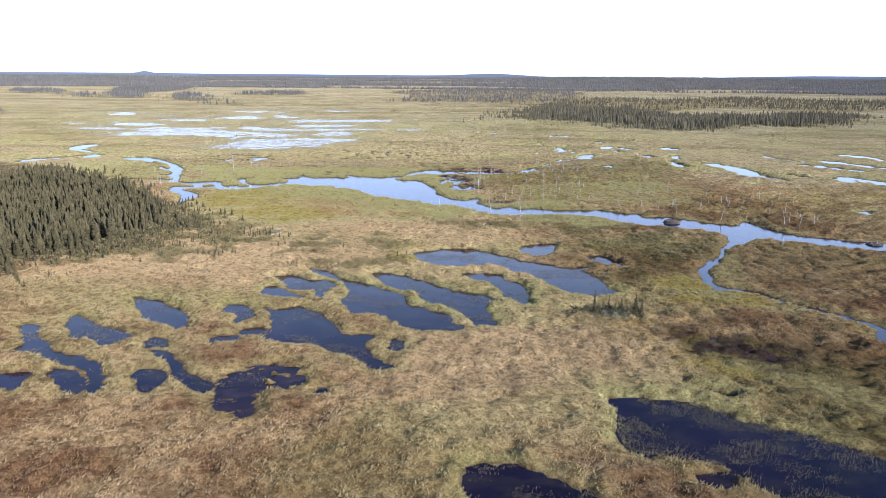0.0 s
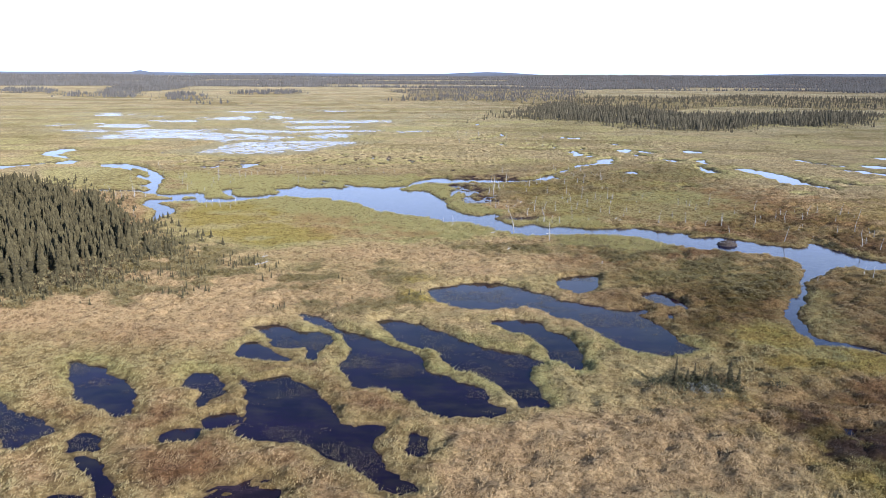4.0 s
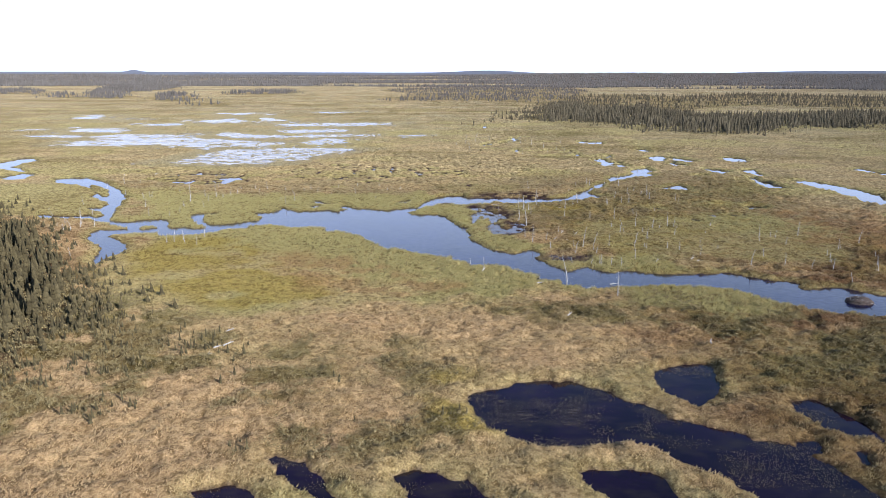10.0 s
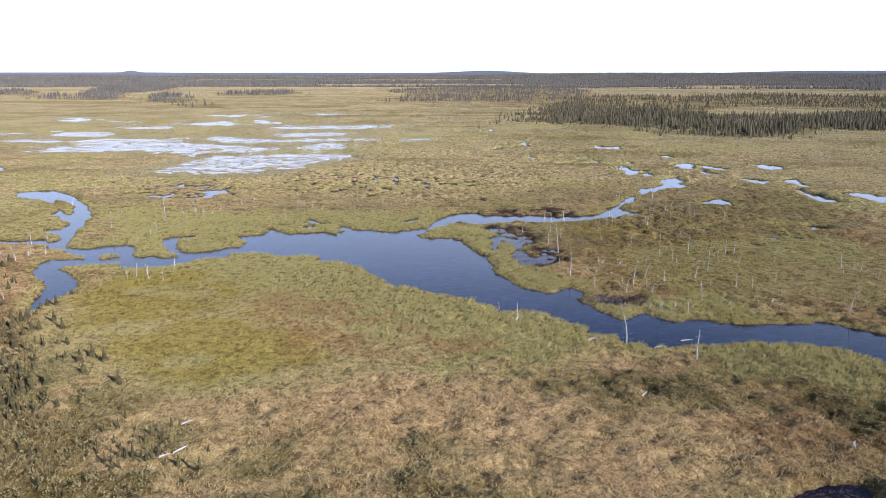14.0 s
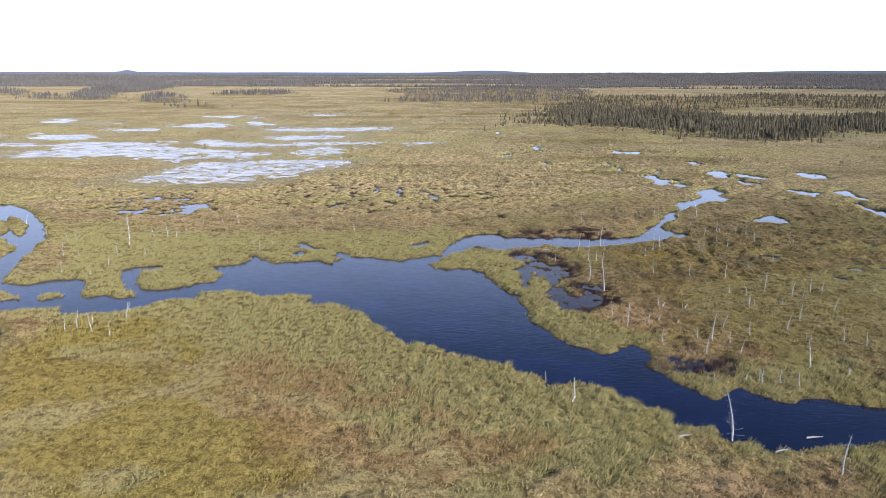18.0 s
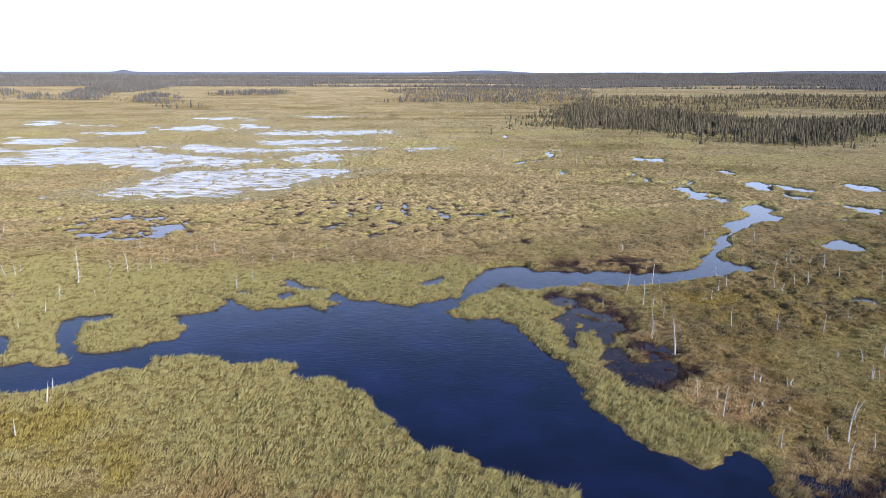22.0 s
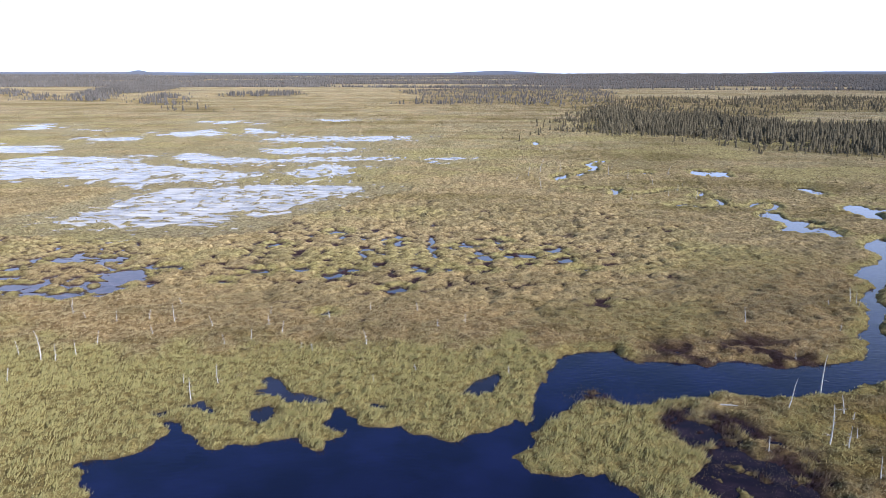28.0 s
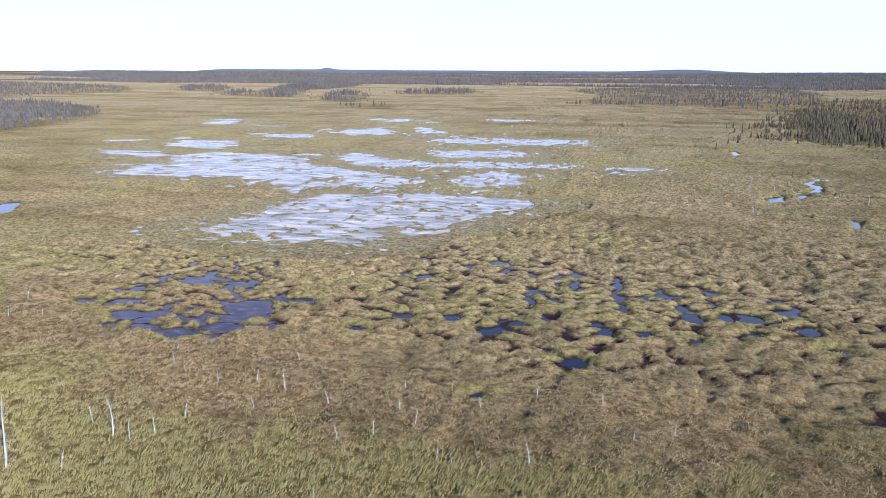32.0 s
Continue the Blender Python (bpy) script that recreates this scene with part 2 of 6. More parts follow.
def distance(x, y, pts, rim, band=0.0):
    """Signed distance to a closed outline, negative inside; rim where farther off than that from its box. With band: to a strip that wide along an open line."""
    q = spline(pts)[:(len(pts) - 1) * 4 + 1] if band else spline(pts)
    out = np.full(x.shape, float(rim))
    box = (x > q[:, 0].min() - rim) & (x < q[:, 0].max() + rim) & (y > q[:, 1].min() - rim) & (y < q[:, 1].max() + rim)
    px, py = x[box], y[box]
    if not px.size:
        return out
    best, inside = np.full(px.shape, 1e9), np.zeros(px.shape, bool)
    for (ax, ay), (bx, by) in zip(q[:-1] if band else q, q[1:] if band else np.roll(q, -1, 0)):
        dx, dy = bx - ax, by - ay
        t = np.clip(((px - ax) * dx + (py - ay) * dy) / (dx * dx + dy * dy + 1e-9), 0, 1)
        best = np.minimum(best, (px - ax - t * dx) ** 2 + (py - ay - t * dy) ** 2)
        if dy and not band:
            inside ^= ((ay > py) != (by > py)) & (px < dx * (py - ay) / dy + ax)
    out[box] = np.minimum(np.sqrt(best), rim) * np.where(inside, -1, 1) - band / 2
    return out


def mesh_from(name, verts, faces, mat, attrs=(), smooth_shade=False):
    """A mesh from arrays: verts n x 3, faces m x k."""
    me = bpy.data.meshes.new(name)
    verts, faces = np.asarray(verts, np.float32), np.asarray(faces, np.int32)
    k = faces.shape[1]
    me.vertices.add(len(verts))
    me.vertices.foreach_set("co", verts.ravel())
    me.loops.add(faces.size)
    me.loops.foreach_set("vertex_index", faces.ravel())
    me.polygons.add(len(faces))
    me.polygons.foreach_set("loop_start", np.arange(0, faces.size, k, dtype=np.int32))
    if smooth_shade:
        me.polygons.foreach_set("use_smooth", np.ones(len(faces), bool))
    me.materials.append(mat)
    for key, val in attrs:
        a = me.attributes.new(key, 'FLOAT', 'POINT')
        a.data.foreach_set("value", np.asarray(val, np.float32))
    me.update(calc_edges=True)
    return me


# ---- the plan: outlines in metres, x to the right of the flight, y along it ----
WATERS, ZONES, BANDS = [], {}, {}


def water(name, label, pts, kind="pond"):
    WATERS.append((name, label, pts, kind))


def zone(name, pts):
    ZONES.setdefault(name, []).append(pts)


def puddle(x, y, rx, ry, label, kind="puddle"):
    """A small pool of uneven outline round a place."""
    r = random.Random(int(x * 31 + y * 17))
    ring = [(x + rx * r.uniform(0.7, 1.25) * math.cos(a), y + ry * r.uniform(0.7, 1.25) * math.sin(a)) for a in (k * math.pi / 5 for k in range(10))]
    water("pool", label, ring, kind)


def ditch(line, width, kind, label):
    """A narrow winding water: a band along a line."""
    BANDS[len(WATERS)] = width
    water("ditch", label, line, kind)


water("pond", "dark blue bog pond with sedge banks", [(-62.6, 96.8), (-59.8, 97.3), (-56.7, 93.0), (-51.7, 87.4), (-47.2, 85.9), (-44.2, 83.2), (-40.5, 77.3), (-40.6, 74.7), (-42.1, 75.7), (-42.7, 78.1), (-45.3, 81.4), (-49.4, 83.1), (-53.6, 86.7), (-57.6, 87.7), (-57.9, 90.7)], "pond")
water("pond", "dark blue bog pond with sedge banks", [(-58.8, 79.9), (-54.9, 80.3), (-51.4, 80.4), (-50.4, 77.9), (-50.0, 74.5), (-51.8, 75.2), (-54.9, 74.0)], "pond")
water("pond", "dark blue bog pond with sedge banks", [(-49.3, 80.9), (-46.7, 81.3), (-43.5, 78.5), (-42.3, 75.4), (-43.5, 74.6), (-47.9, 78.4)], "pond")
water("pond", "dark blue bog pond with sedge banks", [(-56.9, 100.9), (-55.2, 100.9), (-50.0, 96.6), (-44.3, 93.2), (-45.3, 90.0), (-46.0, 88.9), (-48.7, 92.0), (-51.8, 92.0), (-54.8, 96.5)], "pond")
water("pond", "dark blue bog pond with sedge banks", [(-51.4, 110.4), (-49.0, 110.4), (-44.9, 108.0), (-39.5, 102.9), (-38.6, 99.9), (-37.6, 96.2), (-39.1, 95.8), (-43.1, 98.4), (-45.7, 100.3), (-46.4, 102.9), (-49.3, 107.3)], "pond")
water("pond", "dark blue bog pond with sedge banks", [(-41.6, 92.2), (-39.2, 92.3), (-37.5, 89.7), (-40.3, 89.0)], "pond")
water("pond", "dark blue bog pond with sedge banks", [(-39.6, 87.6), (-36.7, 87.7), (-32.2, 81.6), (-26.8, 76.8), (-28.4, 74.8), (-32.3, 79.1), (-36.1, 84.3)], "pond")
water("pond", "dark blue bog pond with sedge banks", [(-38.8, 81.1), (-34.8, 81.6), (-33.8, 76.6), (-35.0, 74.8), (-36.7, 76.6)], "pond")
water("pond", "shallow brown peat pond with floating weed", [(-27.0, 79.7), (-22.7, 83.6), (-19.2, 84.1), (-17.1, 81.1), (-17.2, 77.8), (-19.5, 76.1), (-21.8, 74.6), (-20.4, 70.4), (-21.6, 69.3), (-25.5, 71.6), (-26.0, 74.5)], "mud")
water("pond", "dark blue bog pond with sedge banks", [(-15.6, 76.5), (-14.7, 77.0), (-14.1, 75.5), (-15.1, 75.2)], "pond")
water("pond", "dark blue bog pond with sedge banks", [(-35.0, 104.0), (-35.0, 107.4), (-31.8, 106.8), (-29.8, 103.5), (-29.0, 101.9), (-30.2, 99.9), (-31.5, 98.5), (-32.5, 101.9)], "pond")
water("pond", "dark blue bog pond with sedge banks", [(-30.9, 117.6), (-28.8, 118.4), (-26.4, 115.4), (-23.5, 111.9), (-26.3, 111.5), (-28.0, 111.9), (-31.0, 113.6)], "pond")
water("pond", "dark blue bog pond with sedge banks", [(-31.8, 124.3), (-29.7, 124.3), (-27.6, 124.7), (-25.0, 122.5), (-21.3, 122.1), (-19.2, 118.5), (-20.2, 115.4), (-20.2, 111.9), (-21.7, 113.3), (-22.9, 116.1), (-25.6, 116.1), (-28.8, 120.8)], "pond")
water("pond", "dark blue bog pond with sedge banks", [(-30.1, 107.6), (-27.3, 104.8), (-23.0, 106.4), (-18.2, 102.4), (-14.5, 95.1), (-9.6, 94.7), (-10.4, 90.8), (-9.2, 86.3), (-6.1, 82.7), (-8.4, 81.9), (-12.5, 86.3), (-17.4, 90.2), (-23.4, 90.9), (-25.6, 92.6), (-25.4, 96.0), (-25.9, 99.6)], "pond")
water("pond", "dark blue bog pond with sedge banks", [(-30.1, 95.9), (-26.5, 97.1), (-25.5, 94.8), (-27.5, 93.2), (-28.7, 93.2)], "pond")
water("pond", "dark blue bog pond with sedge banks", [(-32.5, 92.4), (-29.3, 93.6), (-28.9, 91.0), (-31.2, 90.7)], "pond")
water("pond", "dark blue bog pond with sedge banks", [(-26.2, 129.6), (-22.6, 129.1), (-18.7, 123.5), (-14.2, 120.9), (-9.8, 116.2), (-6.8, 113.3), (-6.2, 109.4), (-2.4, 105.8), (0.8, 103.0), (2.0, 99.0), (3.5, 96.9), (1.1, 96.0), (-1.9, 96.1), (-5.9, 97.2), (-8.0, 100.9), (-10.9, 103.5), (-13.7, 104.1), (-16.3, 108.1), (-16.9, 110.6), (-16.6, 114.0), (-16.8, 116.9), (-19.2, 121.7), (-23.0, 125.2)], "pond")
water("pond", "dark blue bog pond with sedge banks", [(-14.0, 127.2), (-8.8, 126.3), (-5.2, 123.5), (-1.1, 119.4), (2.0, 116.3), (5.8, 114.8), (9.3, 111.4), (8.0, 109.4), (7.2, 104.7), (7.8, 99.5), (5.1, 99.1), (4.1, 101.0), (2.1, 104.7), (0.5, 106.4), (-2.8, 110.0), (-4.9, 114.8), (-8.5, 117.0), (-10.7, 120.1), (-12.3, 123.5)], "pond")
water("pond", "dark blue bog pond with sedge banks", [(3.4, 126.3), (6.9, 127.7), (10.5, 126.9), (11.4, 123.7), (13.7, 121.1), (15.1, 115.6), (14.0, 109.5), (12.6, 109.5), (10.7, 112.1), (9.0, 118.6), (5.5, 122.7)], "pond")
water("pond", "dark blue bog pond with sedge banks", [(-6.3, 142.8), (-1.4, 145.5), (5.0, 147.5), (10.0, 144.3), (15.7, 138.0), (22.0, 133.5), (26.5, 130.4), (29.0, 123.8), (29.5, 118.7), (31.5, 116.4), (27.0, 114.2), (23.6, 113.9), (21.0, 115.6), (19.2, 121.1), (16.8, 125.5), (14.5, 128.3), (11.3, 131.8), (7.4, 131.7), (0.4, 131.3), (-4.2, 135.6)], "pond")
water("pond", "dark blue bog pond with sedge banks", [(16.5, 148.5), (20.4, 151.5), (25.1, 151.5), (23.0, 144.4), (19.8, 141.0), (17.2, 143.0)], "pond")
water("pond", "dark blue bog pond with sedge banks", [(30.3, 140.6), (33.8, 141.9), (36.0, 134.7), (36.1, 131.9), (34.4, 133.6), (31.2, 134.7)], "pond")
water("pond", "dark blue bog pond with sedge banks", [(25.6, 132.5), (28.0, 132.5), (28.1, 130.4), (26.1, 130.4)], "pond")
water("pond", "dark blue bog pond with sedge banks", [(31.3, 130.9), (32.7, 130.5), (31.4, 128.1), (30.6, 128.4)], "pond")
water("pond", "dark blue bog pond with sedge banks", [(-6.6, 93.0), (-5.6, 91.9), (-5.1, 88.8), (-7.1, 88.4)], "pond")
water("pond", "dark pond half overgrown with thin reeds", [(19.5, 74.6), (24.2, 74.7), (30.2, 72.9), (34.1, 68.7), (38.4, 66.3), (43.6, 61.4), (47.8, 57.1), (41.9, 49.0), (34.4, 51.9), (30.6, 54.9), (28.9, 56.8), (27.1, 60.1), (23.1, 61.1), (18.5, 62.6), (18.2, 66.0), (19.7, 69.8)], "pond")
water("pond", "dark pond half overgrown with thin reeds", [(2.3, 58.5), (3.8, 60.1), (7.0, 60.3), (9.6, 58.9), (11.8, 56.6), (13.8, 54.0), (5.8, 52.7), (2.5, 54.3)], "pond")
water("pond", "shallow brown peat pond with floating weed", [(23.9, 58.6), (27.3, 59.2), (27.4, 56.8), (25.5, 55.9), (24.3, 56.8)], "mud")
water("pond", "dark blue bog pond with sedge banks", [(31.1, 77.4), (34.0, 76.1), (33.8, 74.9), (31.3, 76.0)], "pond")
water("lake", "deep blue widening of the creek with sedge shores", [(-57.1, 250.5), (-58.2, 253.0), (-54.6, 253.8), (-53.2, 257.0), (-53.1, 259.0), (-53.6, 260.4), (-52.0, 260.6), (-51.4, 259.0), (-50.1, 258.1), (-48.7, 256.4), (-47.9, 254.5), (-46.6, 254.4), (-46.0, 255.6), (-43.6, 255.6), (-41.3, 256.4), (-39.1, 256.9), (-38.3, 255.4), (-37.0, 254.6), (-36.3, 256.3), (-35.0, 257.6), (-35.4, 258.5), (-36.5, 259.0), (-37.1, 260.2), (-36.8, 263.6), (-35.8, 263.6), (-35.2, 262.2), (-33.5, 261.5), (-33.2, 259.8), (-29.7, 259.8), (-28.5, 259.8), (-27.5, 258.3), (-26.1, 257.9), (-24.3, 256.8), (-22.7, 256.6), (-21.8, 257.7), (-18.2, 259.5), (-16.8, 261.4), (-15.5, 256.5), (-18.6, 253.9), (-16.9, 252.4), (-15.8, 250.7), (-13.5, 250.6), (-11.0, 250.1), (-9.5, 249.7), (-20.0, 232.0), (-30.0, 232.5)], "lake")
water("lake", "deep blue widening of the creek with sedge shores", [(-57.1, 250.5), (-40.0, 250.0), (-20.0, 246.0), (-9.5, 249.7), (-6.3, 242.4), (-4.3, 235.6), (-2.7, 233.9), (-3.0, 231.6), (-2.3, 228.0), (-3.0, 223.4), (-1.5, 220.2), (-0.2, 216.8), (0.7, 213.8), (2.6, 211.3), (5.3, 209.5), (7.1, 209.5), (9.4, 212.3), (11.3, 210.0), (10.3, 204.1), (14.6, 196.2), (5.2, 195.9), (4.0, 197.9), (0.1, 200.1), (-3.5, 199.3), (-3.7, 201.4), (-4.5, 202.5), (-6.3, 203.3), (-7.3, 205.5), (-9.4, 207.1), (-12.7, 208.0), (-16.4, 211.6), (-19.2, 213.1), (-20.6, 212.7), (-24.2, 219.3), (-27.8, 225.0), (-30.0, 226.6), (-31.2, 229.4), (-35.0, 229.0), (-37.0, 231.1), (-37.2, 233.6), (-39.0, 234.4), (-39.8, 235.5), (-40.8, 235.4), (-42.1, 233.5), (-43.8, 233.9), (-45.1, 233.7), (-47.6, 235.9), (-51.3, 236.8), (-53.6, 236.3), (-58.5, 241.2), (-56.3, 241.6), (-55.5, 244.2), (-55.5, 245.9)], "lake")
water("creek", "blue meandering creek through sedge marsh", [(-57.5, 251.0), (-53.6, 254.1), (-46.9, 242.2), (-55.3, 236.1), (-55.6, 235.2), (-56.1, 234.0), (-56.6, 232.7), (-57.7, 232.7), (-60.1, 231.8), (-61.6, 229.9), (-63.9, 226.9), (-67.4, 225.7), (-70.3, 225.1), (-73.8, 225.6), (-76.0, 231.0), (-69.9, 235.9), (-66.1, 237.3), (-63.8, 237.2), (-61.6, 238.6), (-59.8, 239.7), (-59.0, 239.7), (-58.5, 241.2), (-56.3, 241.6), (-55.5, 244.2), (-55.5, 245.9)], "lake")
water("creek", "blue meandering creek through sedge marsh", [(-69.9, 231.1), (-75.1, 234.9), (-79.6, 243.6), (-85.1, 243.6), (-87.5, 240.0), (-93.1, 243.6), (-97.0, 255.4), (-101.5, 268.1), (-101.4, 275.6), (-105.8, 277.3), (-111.2, 290.4), (-118.0, 299.8), (-127.4, 311.2), (-136.7, 318.6), (-144.9, 316.0), (-138.8, 307.6), (-130.0, 305.3), (-120.3, 292.4), (-114.8, 282.7), (-115.3, 278.2), (-110.0, 273.9), (-103.7, 265.7), (-102.2, 259.7), (-106.2, 260.4), (-105.8, 258.2), (-99.8, 253.3), (-96.9, 248.6), (-100.9, 250.0), (-101.0, 246.7), (-95.8, 242.4), (-90.8, 238.8), (-85.0, 233.3), (-87.6, 232.2), (-90.8, 231.1), (-89.6, 226.1), (-87.5, 221.3), (-84.0, 217.7), (-81.1, 213.4), (-79.8, 209.4), (-79.5, 206.4), (-77.9, 202.1), (-76.8, 201.0), (-76.9, 205.6), (-76.1, 208.3), (-75.1, 210.2), (-76.2, 214.3), (-80.0, 219.9), (-84.6, 226.1), (-76.0, 228.0), (-69.9, 228.0)], "lake")
water("creek", "blue meandering creek through sedge marsh", [(-97.9, 248.1), (-101.3, 257.5), (-113.3, 279.9), (-124.2, 296.3), (-136.5, 303.4), (-142.2, 308.8), (-136.3, 314.4), (-123.7, 305.5), (-112.6, 291.4), (-103.6, 275.8), (-98.8, 260.9)], "lake")
water("creek", "blue meandering creek through sedge marsh", [(9.9, 205.5), (14.6, 196.2), (18.9, 198.5), (22.3, 194.5), (26.5, 196.2), (30.3, 194.2), (40.0, 193.8), (44.3, 195.2), (46.6, 192.7), (50.4, 190.1), (54.7, 187.5), (48.1, 177.3), (44.4, 179.8), (41.0, 183.8), (31.4, 186.3), (27.0, 185.8), (24.0, 185.2), (15.6, 184.6), (15.3, 186.0), (14.6, 186.6), (13.4, 186.3), (12.3, 187.2), (12.5, 188.8), (10.7, 189.5), (8.8, 190.4), (8.3, 193.0), (6.0, 197.0)], "lake")
water("creek", "blue meandering creek through sedge marsh", [(44.2, 194.8), (49.5, 184.3), (60.3, 184.8), (68.3, 177.5), (74.6, 174.9), (79.4, 179.5), (80.3, 173.1), (84.1, 164.7), (91.9, 158.9), (101.3, 155.2), (110.4, 151.2), (102.8, 140.1), (96.3, 147.1), (89.8, 150.5), (84.4, 154.6), (73.4, 158.8), (69.7, 156.3), (67.6, 161.0), (64.5, 167.1), (52.1, 171.9), (46.3, 177.4)], "lake")
water("creek", "blue meandering creek through sedge marsh", [(-15.1, 263.0), (-12.3, 272.3), (-9.6, 277.6), (-6.1, 279.8), (-1.9, 280.3), (-0.4, 276.1), (2.1, 277.1), (8.3, 275.4), (12.4, 277.0), (17.1, 275.0), (21.4, 275.8), (26.0, 277.1), (30.7, 278.5), (33.4, 282.9), (38.9, 287.7), (37.6, 286.1), (38.6, 282.2), (40.4, 280.4), (41.7, 277.8), (40.5, 275.5), (29.7, 271.7), (22.1, 268.1), (14.4, 266.3), (7.9, 267.8), (2.1, 266.0), (-3.5, 264.3), (-7.3, 268.5), (-11.1, 263.5), (-16.2, 257.8)], "lake")
water("creek", "blue meandering creek through sedge marsh", [(30.7, 278.5), (33.4, 282.9), (33.5, 286.8), (37.7, 290.5), (41.6, 297.5), (42.6, 301.5), (46.7, 307.1), (50.2, 310.7), (51.0, 316.6), (54.1, 321.8), (59.0, 324.6), (63.9, 330.4), (63.7, 335.4), (68.5, 343.4), (73.2, 347.0), (73.5, 343.4), (73.3, 336.6), (69.2, 331.5), (70.8, 327.3), (67.0, 321.7), (60.5, 320.1), (55.5, 314.0), (49.0, 307.0), (45.7, 302.7), (44.9, 296.7), (40.1, 291.2), (37.6, 286.1), (38.6, 282.2), (34.1, 279.9)], "lake")
water("mud_channel", "dark muddy backwater channel with drowned sedge", [(0.6, 262.8), (-1.5, 260.3), (-1.4, 257.7), (0.2, 254.9), (-0.1, 252.3), (-2.3, 250.1), (-2.3, 249.0), (-1.3, 247.5), (-1.4, 244.5), (-1.0, 241.1), (-1.5, 238.3), (-0.1, 238.0), (1.8, 236.7), (1.7, 234.0), (1.5, 231.7), (2.1, 230.4), (2.7, 228.5), (3.1, 226.9), (4.7, 227.1), (7.6, 227.9), (10.1, 229.8), (11.0, 232.8), (10.1, 234.4), (7.0, 233.9), (5.3, 234.4), (5.5, 237.3), (5.2, 240.4), (5.5, 243.0), (8.6, 245.5), (8.4, 246.6), (7.6, 250.0), (6.9, 252.2), (4.9, 254.8), (3.5, 257.7), (3.0, 260.2), (1.0, 261.3)], "mud")
water("pool", "small bright bog pool among sedge", [(-46.0, 270.8), (-44.4, 271.1), (-43.4, 268.0), (-41.2, 267.0), (-37.9, 266.0), (-37.6, 264.8), (-40.7, 264.6), (-43.5, 265.7), (-46.3, 266.5), (-45.1, 267.4)], "pool")
water("pool", "small bright bog pool among sedge", [(-45.6, 262.4), (-44.8, 263.5), (-43.6, 263.5), (-42.8, 261.2), (-43.3, 259.9), (-44.5, 260.1)], "pool")
water("pool", "small bright bog pool among sedge", [(-56.5, 262.1), (-55.1, 262.7), (-54.7, 261.4), (-55.6, 261.3)], "pool")
water("pool", "small bright bog pool among sedge", [(-53.7, 264.1), (-52.3, 264.5), (-51.5, 265.3), (-50.5, 264.2), (-49.3, 263.4), (-49.8, 262.6), (-51.1, 263.7), (-52.9, 263.4)], "pool")
water("pool", "small bright bog pool among sedge", [(-22.0, 269.0), (-20.6, 270.6), (-18.1, 272.7), (-17.1, 272.5), (-18.4, 269.5), (-20.5, 267.1), (-21.9, 267.0)], "pool")
water("pool", "small bright bog pool among sedge", [(-33.2, 264.7), (-31.0, 264.7), (-30.5, 263.3), (-32.1, 263.9)], "pool")
water("pool", "small bright bog pool among sedge", [(-46.2, 271.4), (-45.4, 271.9), (-44.1, 270.4), (-43.3, 268.7), (-43.6, 267.6), (-46.3, 267.2), (-46.6, 267.9), (-45.2, 268.8)], "pool")
water("inlet", "narrow inlet between sedge banks", [(-75.1, 250.1), (-71.7, 252.5), (-68.3, 253.3), (-69.2, 249.3), (-71.0, 247.8), (-70.6, 244.9), (-71.0, 243.5)], "lake")
water("inlet", "narrow inlet between sedge banks", [(-74.0, 246.6), (-73.4, 251.2), (-68.6, 253.4), (-68.6, 251.1), (-70.8, 249.6), (-70.0, 243.7), (-65.2, 233.9), (-69.3, 234.9), (-70.3, 239.7)], "lake")
water("flooded_lawn", "pale flooded sedge lawn with grass streaks", [(-124, 363), (-119, 374), (-117, 394), (-113, 415), (-97, 420), (-81, 427), (-68, 423), (-49, 419), (-59, 403), (-69, 382), (-82, 378), (-77, 367), (-81, 359), (-93, 360), (-97, 355), (-109, 361), (-117, 359)], "flat")
water("flooded_lawn", "pale flooded sedge lawn with grass streaks", [(-252, 491), (-234, 502), (-215, 484), (-209, 509), (-182, 501), (-161, 502), (-150, 481), (-131, 469), (-104, 454), (-97, 437), (-117, 433), (-126, 428), (-149, 433), (-166, 439), (-198, 433), (-211, 444), (-208, 462), (-211, 477)], "flat")
water("flooded_lawn", "pale flooded sedge lawn with grass streaks", [(-252, 541), (-251, 554), (-222, 557), (-218, 534), (-236, 522)], "flat")
water("flooded_lawn", "pale flooded sedge lawn with grass streaks", [(-149, 512), (-142, 521), (-123, 505), (-104, 499), (-101, 487), (-126, 484), (-139, 494)], "flat")
water("flooded_lawn", "pale flooded sedge lawn with grass streaks", [(-115, 540), (-90, 548), (-70, 549), (-72, 532), (-105, 519)], "flat")
water("flooded_lawn", "pale flooded sedge lawn with grass streaks", [(-98, 493), (-73, 509), (-49, 508), (-58, 497), (-92, 486)], "flat")
water("flooded_lawn", "pale flooded sedge lawn with grass streaks", [(-130, 606), (-46, 616), (-62, 588), (-115, 583)], "flat")
water("flooded_lawn", "pale flooded sedge lawn with grass streaks", [(-86, 455), (-78, 472), (-73, 482), (-59, 472), (-65, 459), (-60, 454), (-70, 444), (-82, 447)], "flat")
water("flooded_lawn", "pale flooded sedge lawn with grass streaks", [(-227, 600), (-206, 607), (-197, 583), (-212, 582)], "flat")
water("flooded_lawn", "pale flooded sedge lawn with grass streaks", [(-336, 701), (-316, 708), (-295, 665), (-314, 670)], "flat")
water("flooded_lawn", "pale flooded sedge lawn with grass streaks", [(-199, 636), (-187, 660), (-166, 621), (-179, 608)], "flat")
